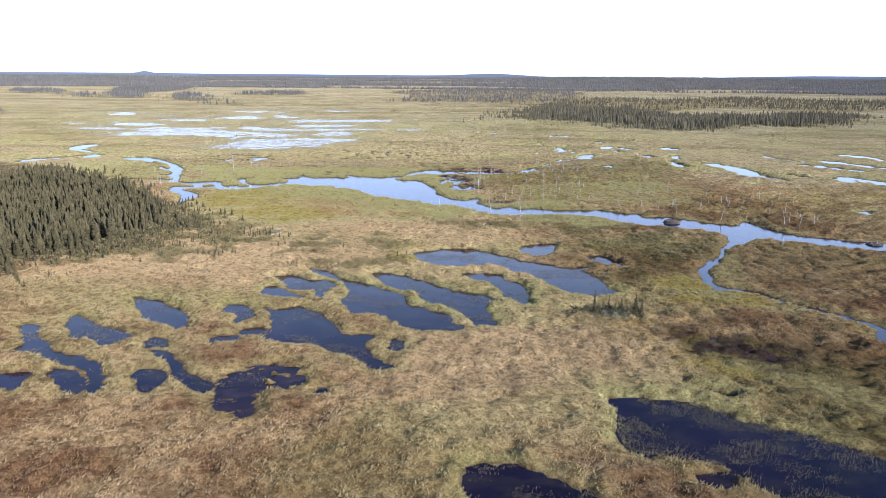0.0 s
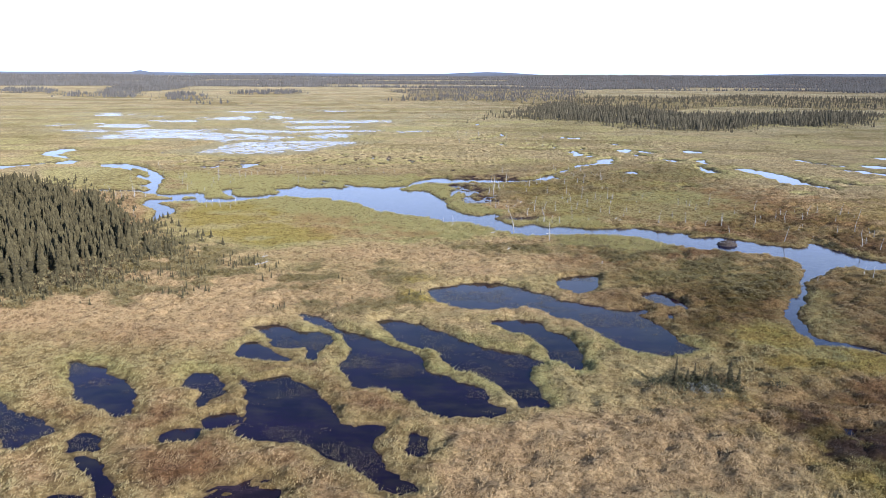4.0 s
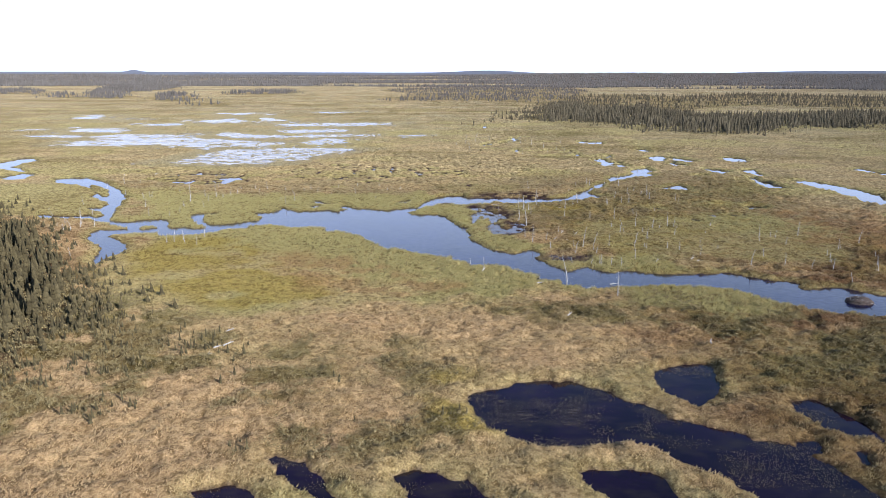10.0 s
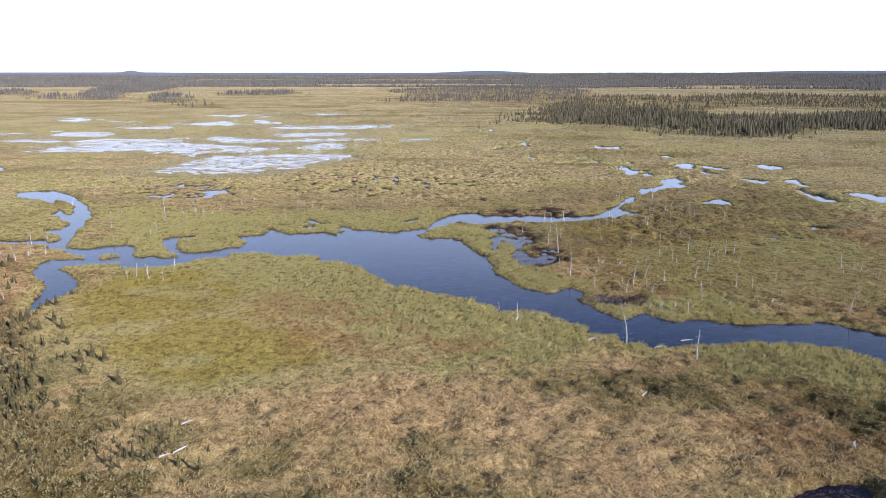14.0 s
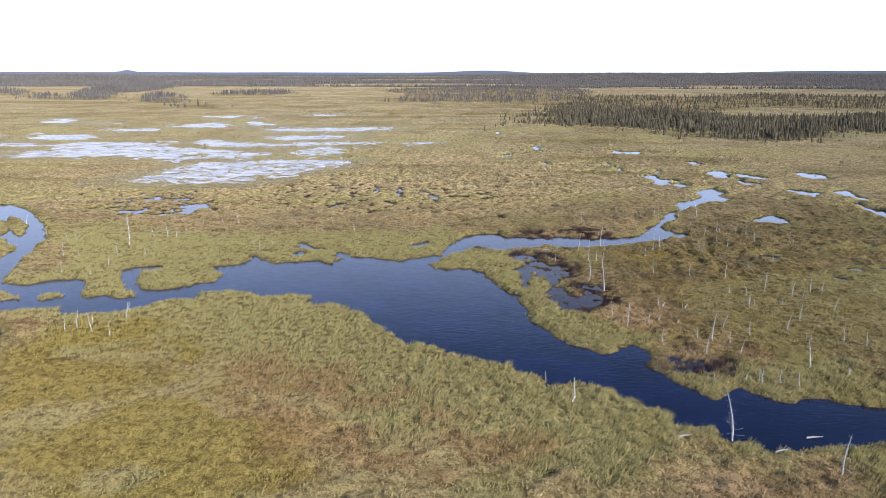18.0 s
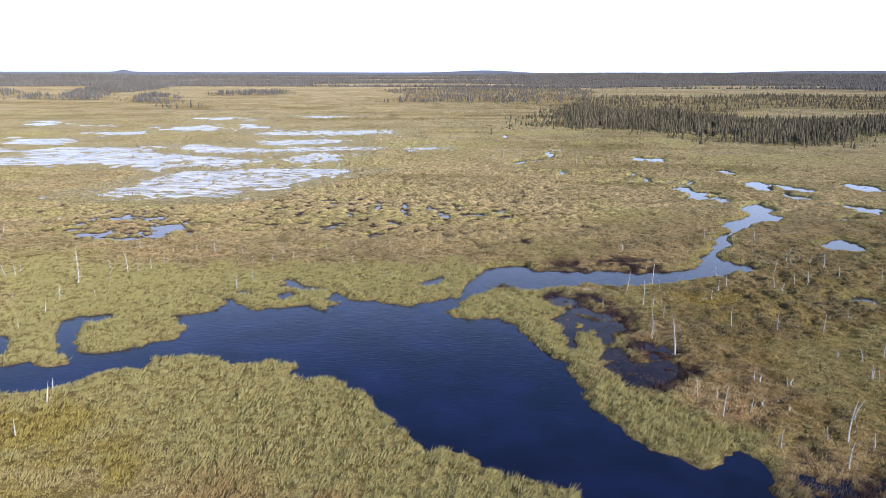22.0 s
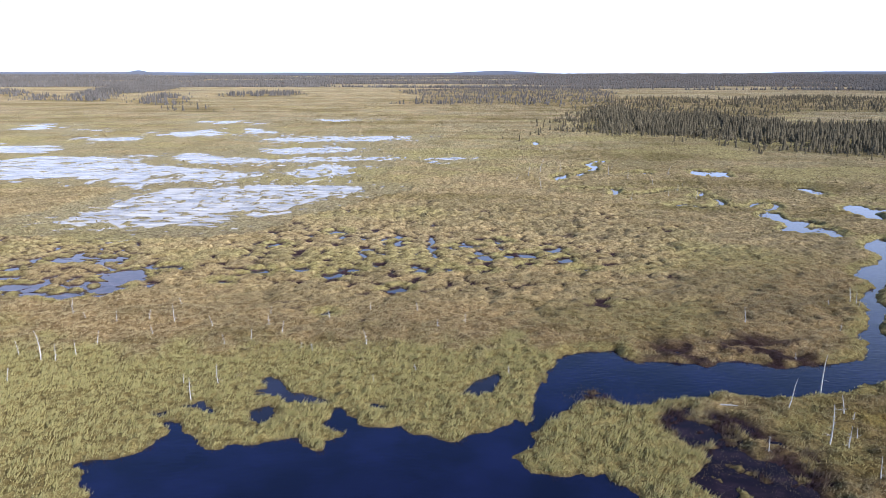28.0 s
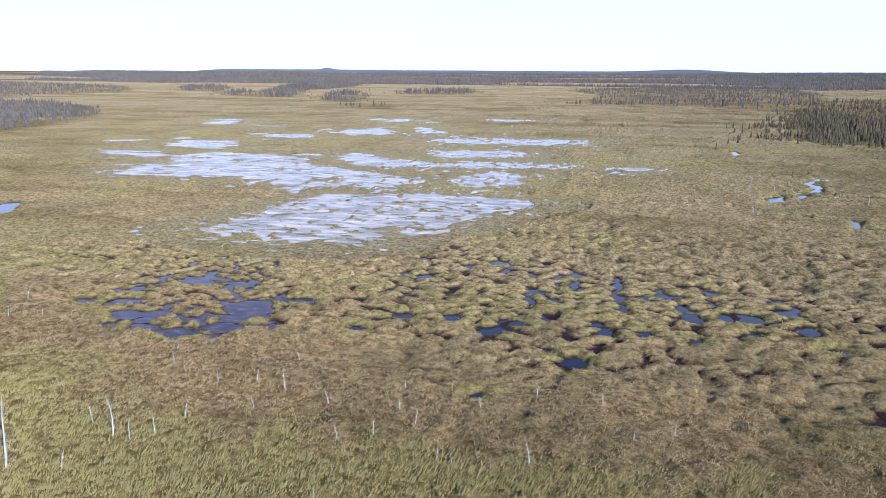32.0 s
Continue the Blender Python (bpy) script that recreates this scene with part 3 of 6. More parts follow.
water("flooded_lawn", "pale flooded sedge lawn with grass streaks", [(-241, 751), (-188, 756), (-193, 727)], "flat")
water("flooded_lawn", "pale flooded sedge lawn with grass streaks", [(-165, 683), (-133, 645), (-150, 639)], "flat")
water("flooded_lawn", "pale flooded sedge lawn with grass streaks", [(-292, 544), (-278, 549), (-275, 540), (-284, 536)], "flat")
water("flooded_lawn", "pale flooded sedge lawn with grass streaks", [(-277, 660), (-263, 654), (-262, 633)], "flat")
water("flooded_lawn", "pale flooded sedge lawn with grass streaks", [(-133, 784), (-90, 786), (-113, 763)], "flat")
water("flooded_lawn", "pale flooded sedge lawn with grass streaks", [(-31, 505), (-17, 504), (-26, 496)], "flat")
water("pool", "small bright bog pool among sedge", [(85.3, 384.2), (93.2, 388.5), (90.2, 374.7), (85.1, 369.6)], "pool")
water("pool", "small bright bog pool among sedge", [(94.4, 384.2), (99.5, 380.1), (102.9, 370.8), (97.3, 367.1), (92.5, 373.4)], "pool")
water("pool", "small bright bog pool among sedge", [(88.6, 364.7), (93.0, 356.5), (88.2, 352.1)], "pool")
water("pool", "small bright bog pool among sedge", [(117.8, 384.2), (125.6, 380.0), (124.8, 367.0), (116.2, 367.1)], "pool")
water("pool", "small bright bog pool among sedge", [(97.4, 342.8), (103.1, 337.9), (95.6, 330.6)], "pool")
water("pool", "small bright bog pool among sedge", [(85.8, 327.2), (89.1, 324.7), (84.3, 321.4)], "pool")
water("pool", "small bright bog pool among sedge", [(63.5, 296.3), (71.4, 302.6), (71.9, 293.3), (67.4, 289.9), (63.7, 292.8)], "pool")
water("pool", "small bright bog pool among sedge", [(91, 421), (94, 412), (89, 407)], "pool")
water("pool", "small bright bog pool among sedge", [(71, 464), (83, 457), (73, 448)], "pool")
water("pool", "small bright bog pool among sedge", [(149.6, 268.5), (152.8, 255.2), (146.4, 254.8)], "pool")
water("pool", "small bright bog pool among sedge", [(157.8, 267.5), (162.3, 254.3), (167.2, 242.4), (156.2, 244.4)], "pool")
water("pool", "small bright bog pool among sedge", [(118.4, 195.6), (122.5, 195.7), (118.6, 190.5), (116.2, 190.4)], "pool")
water("pool", "small bright bog pool among sedge", [(21, 584), (26, 575), (21, 564)], "pool")
water("pool", "small bright bog pool among sedge", [(-43.3, 295.0), (-42.8, 295.7), (-42.0, 294.9), (-42.5, 293.8)], "pool")
water("creek", "blue meandering creek through sedge marsh", [(-114.6, 250.0), (-105.7, 248.2), (-99.8, 250.6), (-98.9, 246.4), (-103.8, 244.7), (-112.1, 245.9)], "lake")
water("pool", "small bright bog pool among sedge", [(-187.8, 348.1), (-191.8, 368.8), (-189.3, 379.0), (-181.5, 369.1), (-180.5, 350.6), (-165.7, 334.4), (-158.7, 323.2), (-157.5, 312.7), (-168.3, 312.3), (-171.0, 302.4), (-177.5, 293.1), (-183.4, 302.1), (-177.9, 313.8), (-168.8, 321.1), (-165.0, 328.6), (-171.4, 336.2)], "pool")
zone("mudflat", [(31.8, 99.5), (33.8, 100.2), (37.7, 95.2), (41.8, 93.1), (45.4, 89.8), (48.9, 86.7), (44.0, 79.7), (41.0, 82.7), (38.4, 84.9), (35.3, 87.8), (32.2, 90.3), (31.1, 95.2)])
zone("ochre", [(26.7, 96.6), (30.5, 100.7), (33.7, 101.6), (31.0, 96.7), (31.6, 89.0), (36.6, 83.7), (40.0, 81.1), (38.5, 78.7), (33.8, 81.6), (29.6, 87.1), (26.6, 93.7)])
zone("wet", [(-70.2, 320.4), (-67.6, 341.3), (-54.9, 357.8), (-37.2, 349.8), (-17.3, 347.8), (0.0, 342.7), (10.8, 334.5), (6.9, 322.2), (-3.9, 323.4), (-19.4, 317.1), (-34.5, 315.1), (-47.0, 313.9), (-58.5, 313.2)])
zone("hummock", [(-123.4, 343.3), (-84.2, 354.4), (-40.5, 390.1), (-2.3, 388.5), (8.2, 342.0), (7.5, 322.3), (-12.8, 312.9), (-32.8, 294.6), (-53.6, 298.3), (-67.6, 306.1), (-103.2, 323.9)])
zone("sedge", [(-95.7, 276.0), (-74.1, 276.2), (-52.5, 276.4), (-23.6, 276.7), (-12.2, 275.9), (-13.8, 268.5), (-16.8, 261.6), (-21.5, 257.3), (-37.5, 254.5), (-48.0, 254.4), (-54.9, 245.2), (-71.5, 245.1)])
zone("sedge", [(-77.5, 228.1), (-63.6, 231.2), (-56.5, 238.2), (-47.3, 235.7), (-38.7, 234.4), (-29.8, 228.7), (-23.0, 217.3), (-20.8, 212.6), (-12.5, 208.9), (-4.5, 204.3), (-3.2, 199.7), (5.8, 199.6), (10.8, 194.5), (9.4, 189.4), (-2.5, 189.5), (-10.8, 200.9), (-22.4, 205.7), (-35.5, 211.2), (-49.5, 214.4), (-61.2, 211.5)])
zone("sedge", [(-17.5, 255.7), (-7.1, 266.9), (2.0, 262.8), (2.3, 241.7), (1.1, 230.6), (5.7, 220.5), (7.7, 210.8), (2.2, 212.3), (-3.0, 220.6), (-6.4, 243.2)])
zone("sedge", [(-17.5, 255.3), (-7.0, 267.4), (1.5, 265.1), (0.9, 253.2), (-0.2, 239.9), (0.7, 230.0), (4.0, 225.3), (-1.4, 223.9), (-3.8, 237.5), (-5.8, 248.4)])
zone("sedge", [(9.9, 204.7), (13.3, 204.1), (18.6, 202.8), (29.2, 203.9), (31.8, 201.5), (22.4, 193.9), (15.9, 197.4)])
zone("sedge", [(23.0, 183.5), (32.8, 189.4), (43.0, 187.6), (49.3, 179.0), (45.7, 173.2), (35.3, 177.1)])
zone("sedge", [(-59.7, 234.4), (-38.0, 234.2), (-21.2, 216.5), (-0.2, 202.3), (10.7, 190.8), (-2.3, 181.5), (-18.7, 191.0), (-39.9, 209.2), (-54.2, 216.6)])
zone("sedge", [(-89.9, 242.4), (-77.8, 257.4), (-59.9, 257.3), (-41.9, 257.3), (-20.0, 264.0), (-16.9, 257.2), (-48.8, 250.9), (-56.3, 239.5), (-74.1, 234.4)])
water("creek", "blue meandering creek through sedge marsh", [(49.1, 120.3), (55.1, 116.7), (59.3, 109.4), (63.7, 103.9), (66.6, 98.9), (70.3, 95.2), (69.1, 93.4), (65.3, 96.7), (62.6, 102.1), (58.4, 107.6), (54.2, 114.8), (48.7, 118.2)], "lake")
water("pool", "small bright bog pool among sedge", [(63.9, 96.9), (67.0, 96.5), (64.4, 92.4), (61.9, 93.3)], "pool")
zone("rust", [(11.5, 163.6), (18.6, 165.0), (22.7, 160.7), (32.2, 160.6), (30.3, 157.4), (18.7, 155.6), (11.2, 154.5)])
zone("rust", [(-27.9, 153.1), (-23.1, 151.6), (-20.1, 154.7), (-19.8, 151.4), (-23.3, 149.4), (-26.3, 150.6)])
zone("rust", [(-40.6, 206.5), (-25.7, 203.3), (-16.5, 199.8), (-15.6, 195.8), (-33.0, 198.9), (-40.5, 202.3)])
zone("rust", [(10.6, 163.6), (17.5, 159.8), (18.5, 154.1), (12.1, 154.1)])
zone("rust", [(21.9, 165.0), (27.3, 166.5), (31.1, 163.5), (27.5, 161.3)])
zone("rust", [(27.4, 100.9), (37.0, 103.8), (37.0, 96.3), (29.4, 92.7)])
zone("rust", [(-40.6, 204.0), (-28.6, 203.9), (-16.5, 198.3), (-15.2, 190.3), (-26.4, 187.6), (-35.2, 193.5)])
zone("ochre", [(-71.7, 215.1), (-68.0, 221.5), (-57.3, 218.8), (-50.2, 208.2), (-45.3, 196.8), (-49.2, 192.1), (-56.0, 198.6), (-62.7, 208.2)])
zone("ochre", [(-47.5, 200.3), (-36.6, 196.7), (-30.1, 195.0), (-31.9, 190.5), (-41.4, 192.0)])
zone("ochre", [(-9.8, 142.8), (-5.9, 146.0), (-4.3, 133.3), (-7.4, 133.3)])
zone("ochre", [(-9.6, 146.1), (-4.1, 146.1), (-3.9, 137.8), (-7.9, 136.3)])
zone("ochre", [(26.1, 99.1), (33.1, 103.2), (36.5, 104.3), (30.9, 97.3), (25.9, 95.5)])
zone("lawn", [(44.5, 119.1), (53.6, 123.0), (62.4, 110.1), (56.3, 101.6), (45.8, 108.2)])
zone("lawn", [(38.0, 123.8), (44.8, 125.7), (51.0, 120.5), (46.1, 112.9), (38.1, 115.7)])
zone("lawn", [(35.1, 90.7), (38.6, 85.8), (44.4, 82.3), (48.8, 77.5), (51.1, 73.8), (49.0, 70.3), (44.6, 75.8), (36.8, 81.3)])
zone("lawn", [(10.0, 261.7), (15.1, 262.7), (14.3, 253.1), (10.0, 254.9)])
zone("shrub", [(-101.6, 171.3), (-67.4, 167.7), (-46.8, 153.9), (-40.5, 140.0), (-51.6, 133.0), (-68.6, 135.1), (-76.6, 135.0)])
zone("shrub", [(-28.5, 135.4), (-7.5, 135.5), (-7.4, 128.8), (-17.8, 127.7)])
zone("shrub", [(-38.4, 150.9), (-25.8, 148.1), (-17.2, 135.5), (-30.9, 138.9)])
zone("shrub", [(-92.2, 191.5), (-61.7, 181.9), (-36.3, 158.5), (-29.9, 162.5), (-16.9, 159.6), (-9.2, 152.4), (-11.1, 143.6), (-25.9, 143.7), (-49.6, 142.4), (-56.8, 142.5)])
zone("shrub", [(-54.9, 284.3), (-48.2, 282.3), (-47.0, 274.7), (-50.6, 274.7)])
zone("shrub", [(-42.8, 286.6), (-34.6, 284.5), (-32.3, 276.6), (-41.0, 276.5)])
zone("shrub", [(-54.9, 283.5), (-49.7, 282.5), (-47.5, 277.8), (-51.1, 276.9)])
zone("shrub", [(-42.9, 283.2), (-38.4, 283.3), (-37.6, 278.5), (-41.8, 278.4)])
zone("shrub", [(22.9, 109.0), (33.2, 109.3), (31.0, 98.5), (21.7, 98.3)])
zone("shrub", [(-6.3, 181.5), (4.8, 177.3), (18.8, 173.4), (23.2, 166.6), (16.0, 165.1), (3.5, 170.0), (-4.4, 175.4)])
zone("shrub", [(25.6, 187.2), (45.2, 173.0), (64.0, 155.0), (53.9, 134.9), (39.2, 148.7), (26.9, 165.6)])
zone("spruce", [(-96.3, 122.2), (-76.3, 132.9), (-66.1, 140.0), (-62.7, 159.0), (-64.6, 175.6), (-92.3, 214.4), (-133.2, 257.5), (-184.3, 289.1), (-224.8, 296.3)])
zone("spruce", [(147, 1029), (180, 884), (232, 798), (239, 707), (303, 723), (380, 756), (447, 757), (306, 566), (259, 566), (226, 549), (179, 511), (147, 521), (124, 545), (120, 610), (92, 630), (63, 664), (93, 777)])
zone("spruce", [(157, 1170), (248, 1335), (348, 1406), (446, 1344), (608, 1533), (648, 1457), (764, 1359), (852, 1302), (548, 893), (466, 891), (407, 915), (337, 926), (286, 851), (232, 798), (180, 884), (144, 1012)])
zone("spruce", [(-92, 1096), (-23, 1079), (44, 1081), (78, 1044), (141, 995), (223, 1221), (369, 1884), (382, 2505), (136, 2480), (-29, 2157), (-149, 1846), (-67, 1457), (-85, 1235)])
zone("edge_trees", [(17.6, 599.2), (52.1, 644.3), (71.9, 611.7), (96.9, 587.0), (132.3, 712.6), (119.3, 812.6), (118.4, 918.3), (64.5, 754.6)])
zone("spruce", [(-409, 530), (-388, 566), (-393, 597), (-395, 622), (-451, 728), (-551, 825), (-680, 903), (-772, 829)])
zone("spruce", [(-839, 885), (-800, 965), (-855, 1120), (-859, 1298), (-1244, 1726), (-1908, 2041), (-2260, 2058)])
zone("spruce", [(-632, 1212), (-594, 1189), (-592, 1240), (-674, 1390), (-741, 1422)])
zone("spruce", [(-558, 1190), (-498, 1192), (-628, 1506), (-694, 1941), (-979, 2760), (-1092, 2471), (-692, 1463)])
zone("spruce", [(-493, 1272), (-389, 1048), (-347, 1049), (-429, 1304), (-560, 1553)])
zone("spruce", [(-293, 898), (-254, 899), (-279, 968), (-316, 982)])
zone("spruce", [(-414, 1403), (-356, 1371), (-291, 1484), (-361, 1770), (-443, 1606)])
zone("spruce", [(-848, 1416), (-790, 1419), (-751, 1421), (-971, 1787), (-1081, 1779)])
zone("isle", [(-122.6, 294.9), (-120.1, 294.9), (-114.7, 287.9), (-110.2, 281.3), (-111.1, 278.6), (-116.4, 285.9)])
zone("isle", [(-124.3, 298.3), (-121.8, 298.3), (-114.1, 288.7), (-111.1, 281.6), (-116.4, 286.9)])
zone("isle", [(-111.8, 271.9), (-107.7, 270.3), (-103.4, 265.1), (-106.9, 264.4)])
zone("isle", [(-104.4, 254.3), (-101.4, 254.9), (-97.2, 249.9), (-99.5, 247.6)])
zone("isle", [(-94.7, 236.0), (-87.3, 234.5), (-84.0, 233.0), (-90.6, 231.6)])
zone("isle", [(-76.9, 241.6), (-75.1, 242.4), (-70.1, 238.4), (-66.3, 234.7), (-68.3, 232.8), (-71.7, 234.7)])
zone("isle", [(-72.9, 242.3), (-69.7, 239.6), (-70.7, 237.9)])
zone("isle", [(-79.5, 235.2), (-77.3, 234.5), (-78.2, 233.4)])
zone("isle", [(0.0, 243.3), (1.4, 244.2), (2.8, 243.5), (3.2, 239.9), (3.3, 238.0), (1.8, 235.7), (0.8, 236.3), (0.1, 238.7), (-0.1, 241.3)])
zone("isle", [(-81.9, 234.5), (-80.4, 236.5), (-78.7, 234.5), (-80.2, 232.0)])
zone("mudflat", [(1.0, 262.9), (5.7, 262.8), (7.1, 254.9), (4.1, 252.3), (1.3, 255.0)])
zone("mudflat", [(13.5, 285.0), (22.7, 283.0), (23.5, 277.2), (15.3, 274.9)])
zone("mudflat", [(-13.1, 268.5), (-5.1, 275.4), (0.1, 268.6), (-6.3, 264.0)])
zone("mudflat", [(9.8, 205.1), (15.4, 210.7), (20.5, 206.5), (17.1, 202.3)])
zone("mudflat", [(3.7, 234.0), (9.1, 237.3), (12.7, 232.8), (10.3, 226.2), (5.5, 225.4)])
zone("olive", [(7.3, 262.8), (47.5, 285.1), (100.9, 316.6), (110.2, 302.4), (32.9, 198.2), (28.4, 202.7), (16.7, 212.2), (10.1, 228.3)])
zone("olive", [(65.0, 217.0), (157.0, 245.8), (175.1, 234.1), (124.0, 163.1), (103.8, 159.3), (83.3, 178.2), (58.0, 192.8)])
zone("olive", [(24.6, 89.5), (42.0, 94.1), (58.9, 86.3), (61.5, 76.2), (45.2, 53.6), (38.7, 53.5), (35.0, 62.9), (28.8, 78.7)])
zone("olive", [(18.5, 146.1), (31.1, 150.0), (49.3, 146.1), (51.8, 136.3), (39.0, 118.8), (32.2, 118.9), (25.5, 136.3)])
zone("lawn", [(-73.9, 196.1), (-74.7, 215.3), (-38.2, 219.6), (-17.4, 216.3), (3.1, 194.4), (-1.2, 181.5), (-25.6, 172.3), (-47.5, 172.0), (-62.2, 176.1)])
zone("olive", [(-11.2, 182.5), (-1.0, 190.2), (14.1, 187.3), (35.7, 189.9), (42.2, 187.1), (28.5, 168.6), (-12.0, 168.9)])
zone("ochre", [(-70.9, 205.6), (-68.3, 214.1), (-59.5, 220.7), (-50.6, 214.0), (-39.1, 197.4), (-28.9, 189.5), (-29.8, 177.4), (-54.1, 177.7)])
zone("rust", [(-40.8, 198.9), (-21.1, 197.2), (-9.1, 189.3), (-4.1, 184.8), (-15.2, 177.3), (-34.1, 185.1)])
zone("mudflat", [(0.3, 276.9), (5.6, 282.4), (14.5, 283.7), (22.5, 282.6), (24.3, 277.2), (13.2, 274.9), (4.8, 275.2)])
zone("mudflat", [(3.3, 262.8), (9.0, 258.7), (9.2, 245.2), (10.8, 237.3), (13.8, 232.8), (10.2, 228.0), (7.6, 234.0), (6.2, 242.4), (5.1, 253.2)])
water("creek", "blue meandering creek through sedge marsh", [(68.3, 164.2), (65.8, 156.7), (61.8, 149.1), (57.8, 142.2), (54.3, 137.9), (51.1, 133.0), (48.8, 127.4), (48.1, 123.3), (47.9, 119.5), (48.0, 117.5), (49.4, 118.8), (49.4, 121.2), (50.3, 125.2), (51.3, 129.1), (52.9, 132.8), (56.0, 136.7), (56.8, 139.4), (59.3, 142.2), (62.2, 147.5), (64.9, 151.1), (67.1, 152.4), (71.6, 157.7), (75.3, 161.5), (74.3, 165.3)], "lake")
water("pool", "small bright bog pool among sedge", [(112.2, 312.1), (119.6, 314.0), (124.9, 299.8), (127.4, 288.3), (126.9, 272.7), (128.7, 256.8), (122.8, 258.9), (117.3, 265.4), (115.1, 270.1), (115.5, 282.6), (115.0, 296.6)], "pool")
water("pool", "small bright bog pool among sedge", [(103.2, 318.6), (103.9, 313.5), (104.0, 305.4), (106.3, 293.4), (101.1, 293.3), (99.3, 299.1)], "pool")
water("pool", "small bright bog pool among sedge", [(107.6, 335.3), (113.1, 343.4), (110.8, 324.2), (108.0, 325.9)], "pool")
water("pool", "small bright bog pool among sedge", [(108.2, 248.2), (114.2, 248.3), (109.0, 243.4)], "pool")
water("pool", "small bright bog pool among sedge", [(96.4, 344.9), (100.3, 337.0), (95.6, 333.0)], "pool")
water("pool", "small bright bog pool among sedge", [(76.7, 261.1), (80.1, 263.4), (80.9, 257.9), (77.6, 256.8)], "pool")
water("pool", "small bright bog pool among sedge", [(120.8, 385.4), (125.3, 375.3), (118.9, 372.6)], "pool")
water("pool", "small bright bog pool among sedge", [(63.0, 381.6), (63.4, 376.7), (62.2, 367.0), (67.6, 366.4), (66.2, 362.2), (61.4, 359.5), (65.6, 358.3), (67.0, 353.3), (67.3, 349.2), (64.7, 348.0), (61.7, 350.8), (56.6, 353.8), (55.4, 357.5), (59.2, 363.5), (59.0, 368.4), (58.0, 371.3)], "pool")
water("pool", "small bright bog pool among sedge", [(68.7, 458.9), (73.6, 455.8), (80.2, 449.8), (76.4, 443.9), (71.3, 446.7), (67.2, 449.5)], "pool")
water("pool", "small bright bog pool among sedge", [(44.5, 456.8), (52.7, 457.0), (51.3, 452.3), (43.3, 452.1)], "pool")
water("pool", "small bright bog pool among sedge", [(91.8, 419.5), (91.4, 411.5), (93.0, 405.2), (87.6, 404.1)], "pool")
ditch([(156.4, 342.8), (159.3, 328.4), (165.5, 319.7)], 5.0, "ditch_bright", "long bright string pool across the bog")
ditch([(160.2, 306.6), (165.0, 297.0), (170.7, 288.1)], 9.0, "ditch_bright", "long bright string pool across the bog")
ditch([(177.5, 322.8), (182.1, 310.2), (188.3, 296.7)], 8.0, "ditch_bright", "long bright string pool across the bog")
ditch([(201.3, 351.4), (203.9, 338.9), (207.2, 327.2)], 9.0, "ditch_bright", "long bright string pool across the bog")
ditch([(147.7, 264.9), (153.7, 254.9)], 5.0, "ditch_bright", "long bright string pool across the bog")
ditch([(135.8, 273.8), (139.6, 266.0)], 5.0, "ditch_bright", "long bright string pool across the bog")
ditch([(155.3, 267.0), (161.2, 252.5), (166.7, 244.6)], 6.0, "ditch_bright", "long bright string pool across the bog")
for x, y, rx, ry in [(78.8, 259.0, 2.6, 2.6), (62.7, 249.3, 1.4, 1.3), (68.7, 249.3, 1.6, 1.7), (50.5, 258.3, 1.8, 2.5), (71.6, 265.0, 2.8, 1.9), (56.2, 243.6, 1.2, 1.5)]:
    puddle(x, y, rx, ry, "small pool round a pale drained lawn")
# narrow winding ditches and the bright runnel at the wood's foot
ditch([(15.1, 438.5), (20.6, 451.7), (22.7, 447.2), (26.6, 454.9), (31.1, 461.4), (34.7, 471.6), (34.2, 482.6), (40.0, 492.6), (42.1, 488.6)], 2.6, "pool", "bright runnel winding out of the sedge")
ditch([(15.3, 419.3), (23.1, 417.1), (29.0, 417.2), (27.3, 405.1)], 1.5, "mud", "narrow dark ditch cut into the sedge")
ditch([(30.0, 404.1), (38.9, 408.5), (50.7, 417.6), (55.4, 414.3), (55.7, 408.8), (50.0, 402.4)], 1.4, "mud", "narrow dark ditch cut into the sedge")
ditch([(39.0, 386.3), (43.4, 389.9), (46.3, 384.7), (52.9, 387.4), (55.5, 396.6), (54.0, 401.5)], 1.4, "mud", "narrow dark ditch cut into the sedge")
ditch([(54.6, 385.7), (59.0, 384.9), (66.4, 393.0), (69.3, 390.3), (64.5, 381.6)], 1.6, "mud", "narrow dark ditch cut into the sedge")
for x, y, rx, ry in [(-105.9, 319.4, 1.1, 1.1), (-104.6, 312.5, 1.7, 1.6), (-99.2, 308.0, 2.8, 1.4), (-83.4, 315.5, 3.2, 2.8), (-82.3, 306.5, 2.7, 1.4), (-87.5, 302.8, 2.3, 1.5), (-98.7, 325.3, 3.0, 1.3), (-92.7, 304.3, 2.1, 0.9), (-90.4, 326.4, 2.5, 1.3), (-110.0, 312.0, 1.1, 1.1)]:
    puddle(x, y, 1.25 * rx, 1.3 * ry, "shallow violet-blue pool in the muddy slough", "slough")
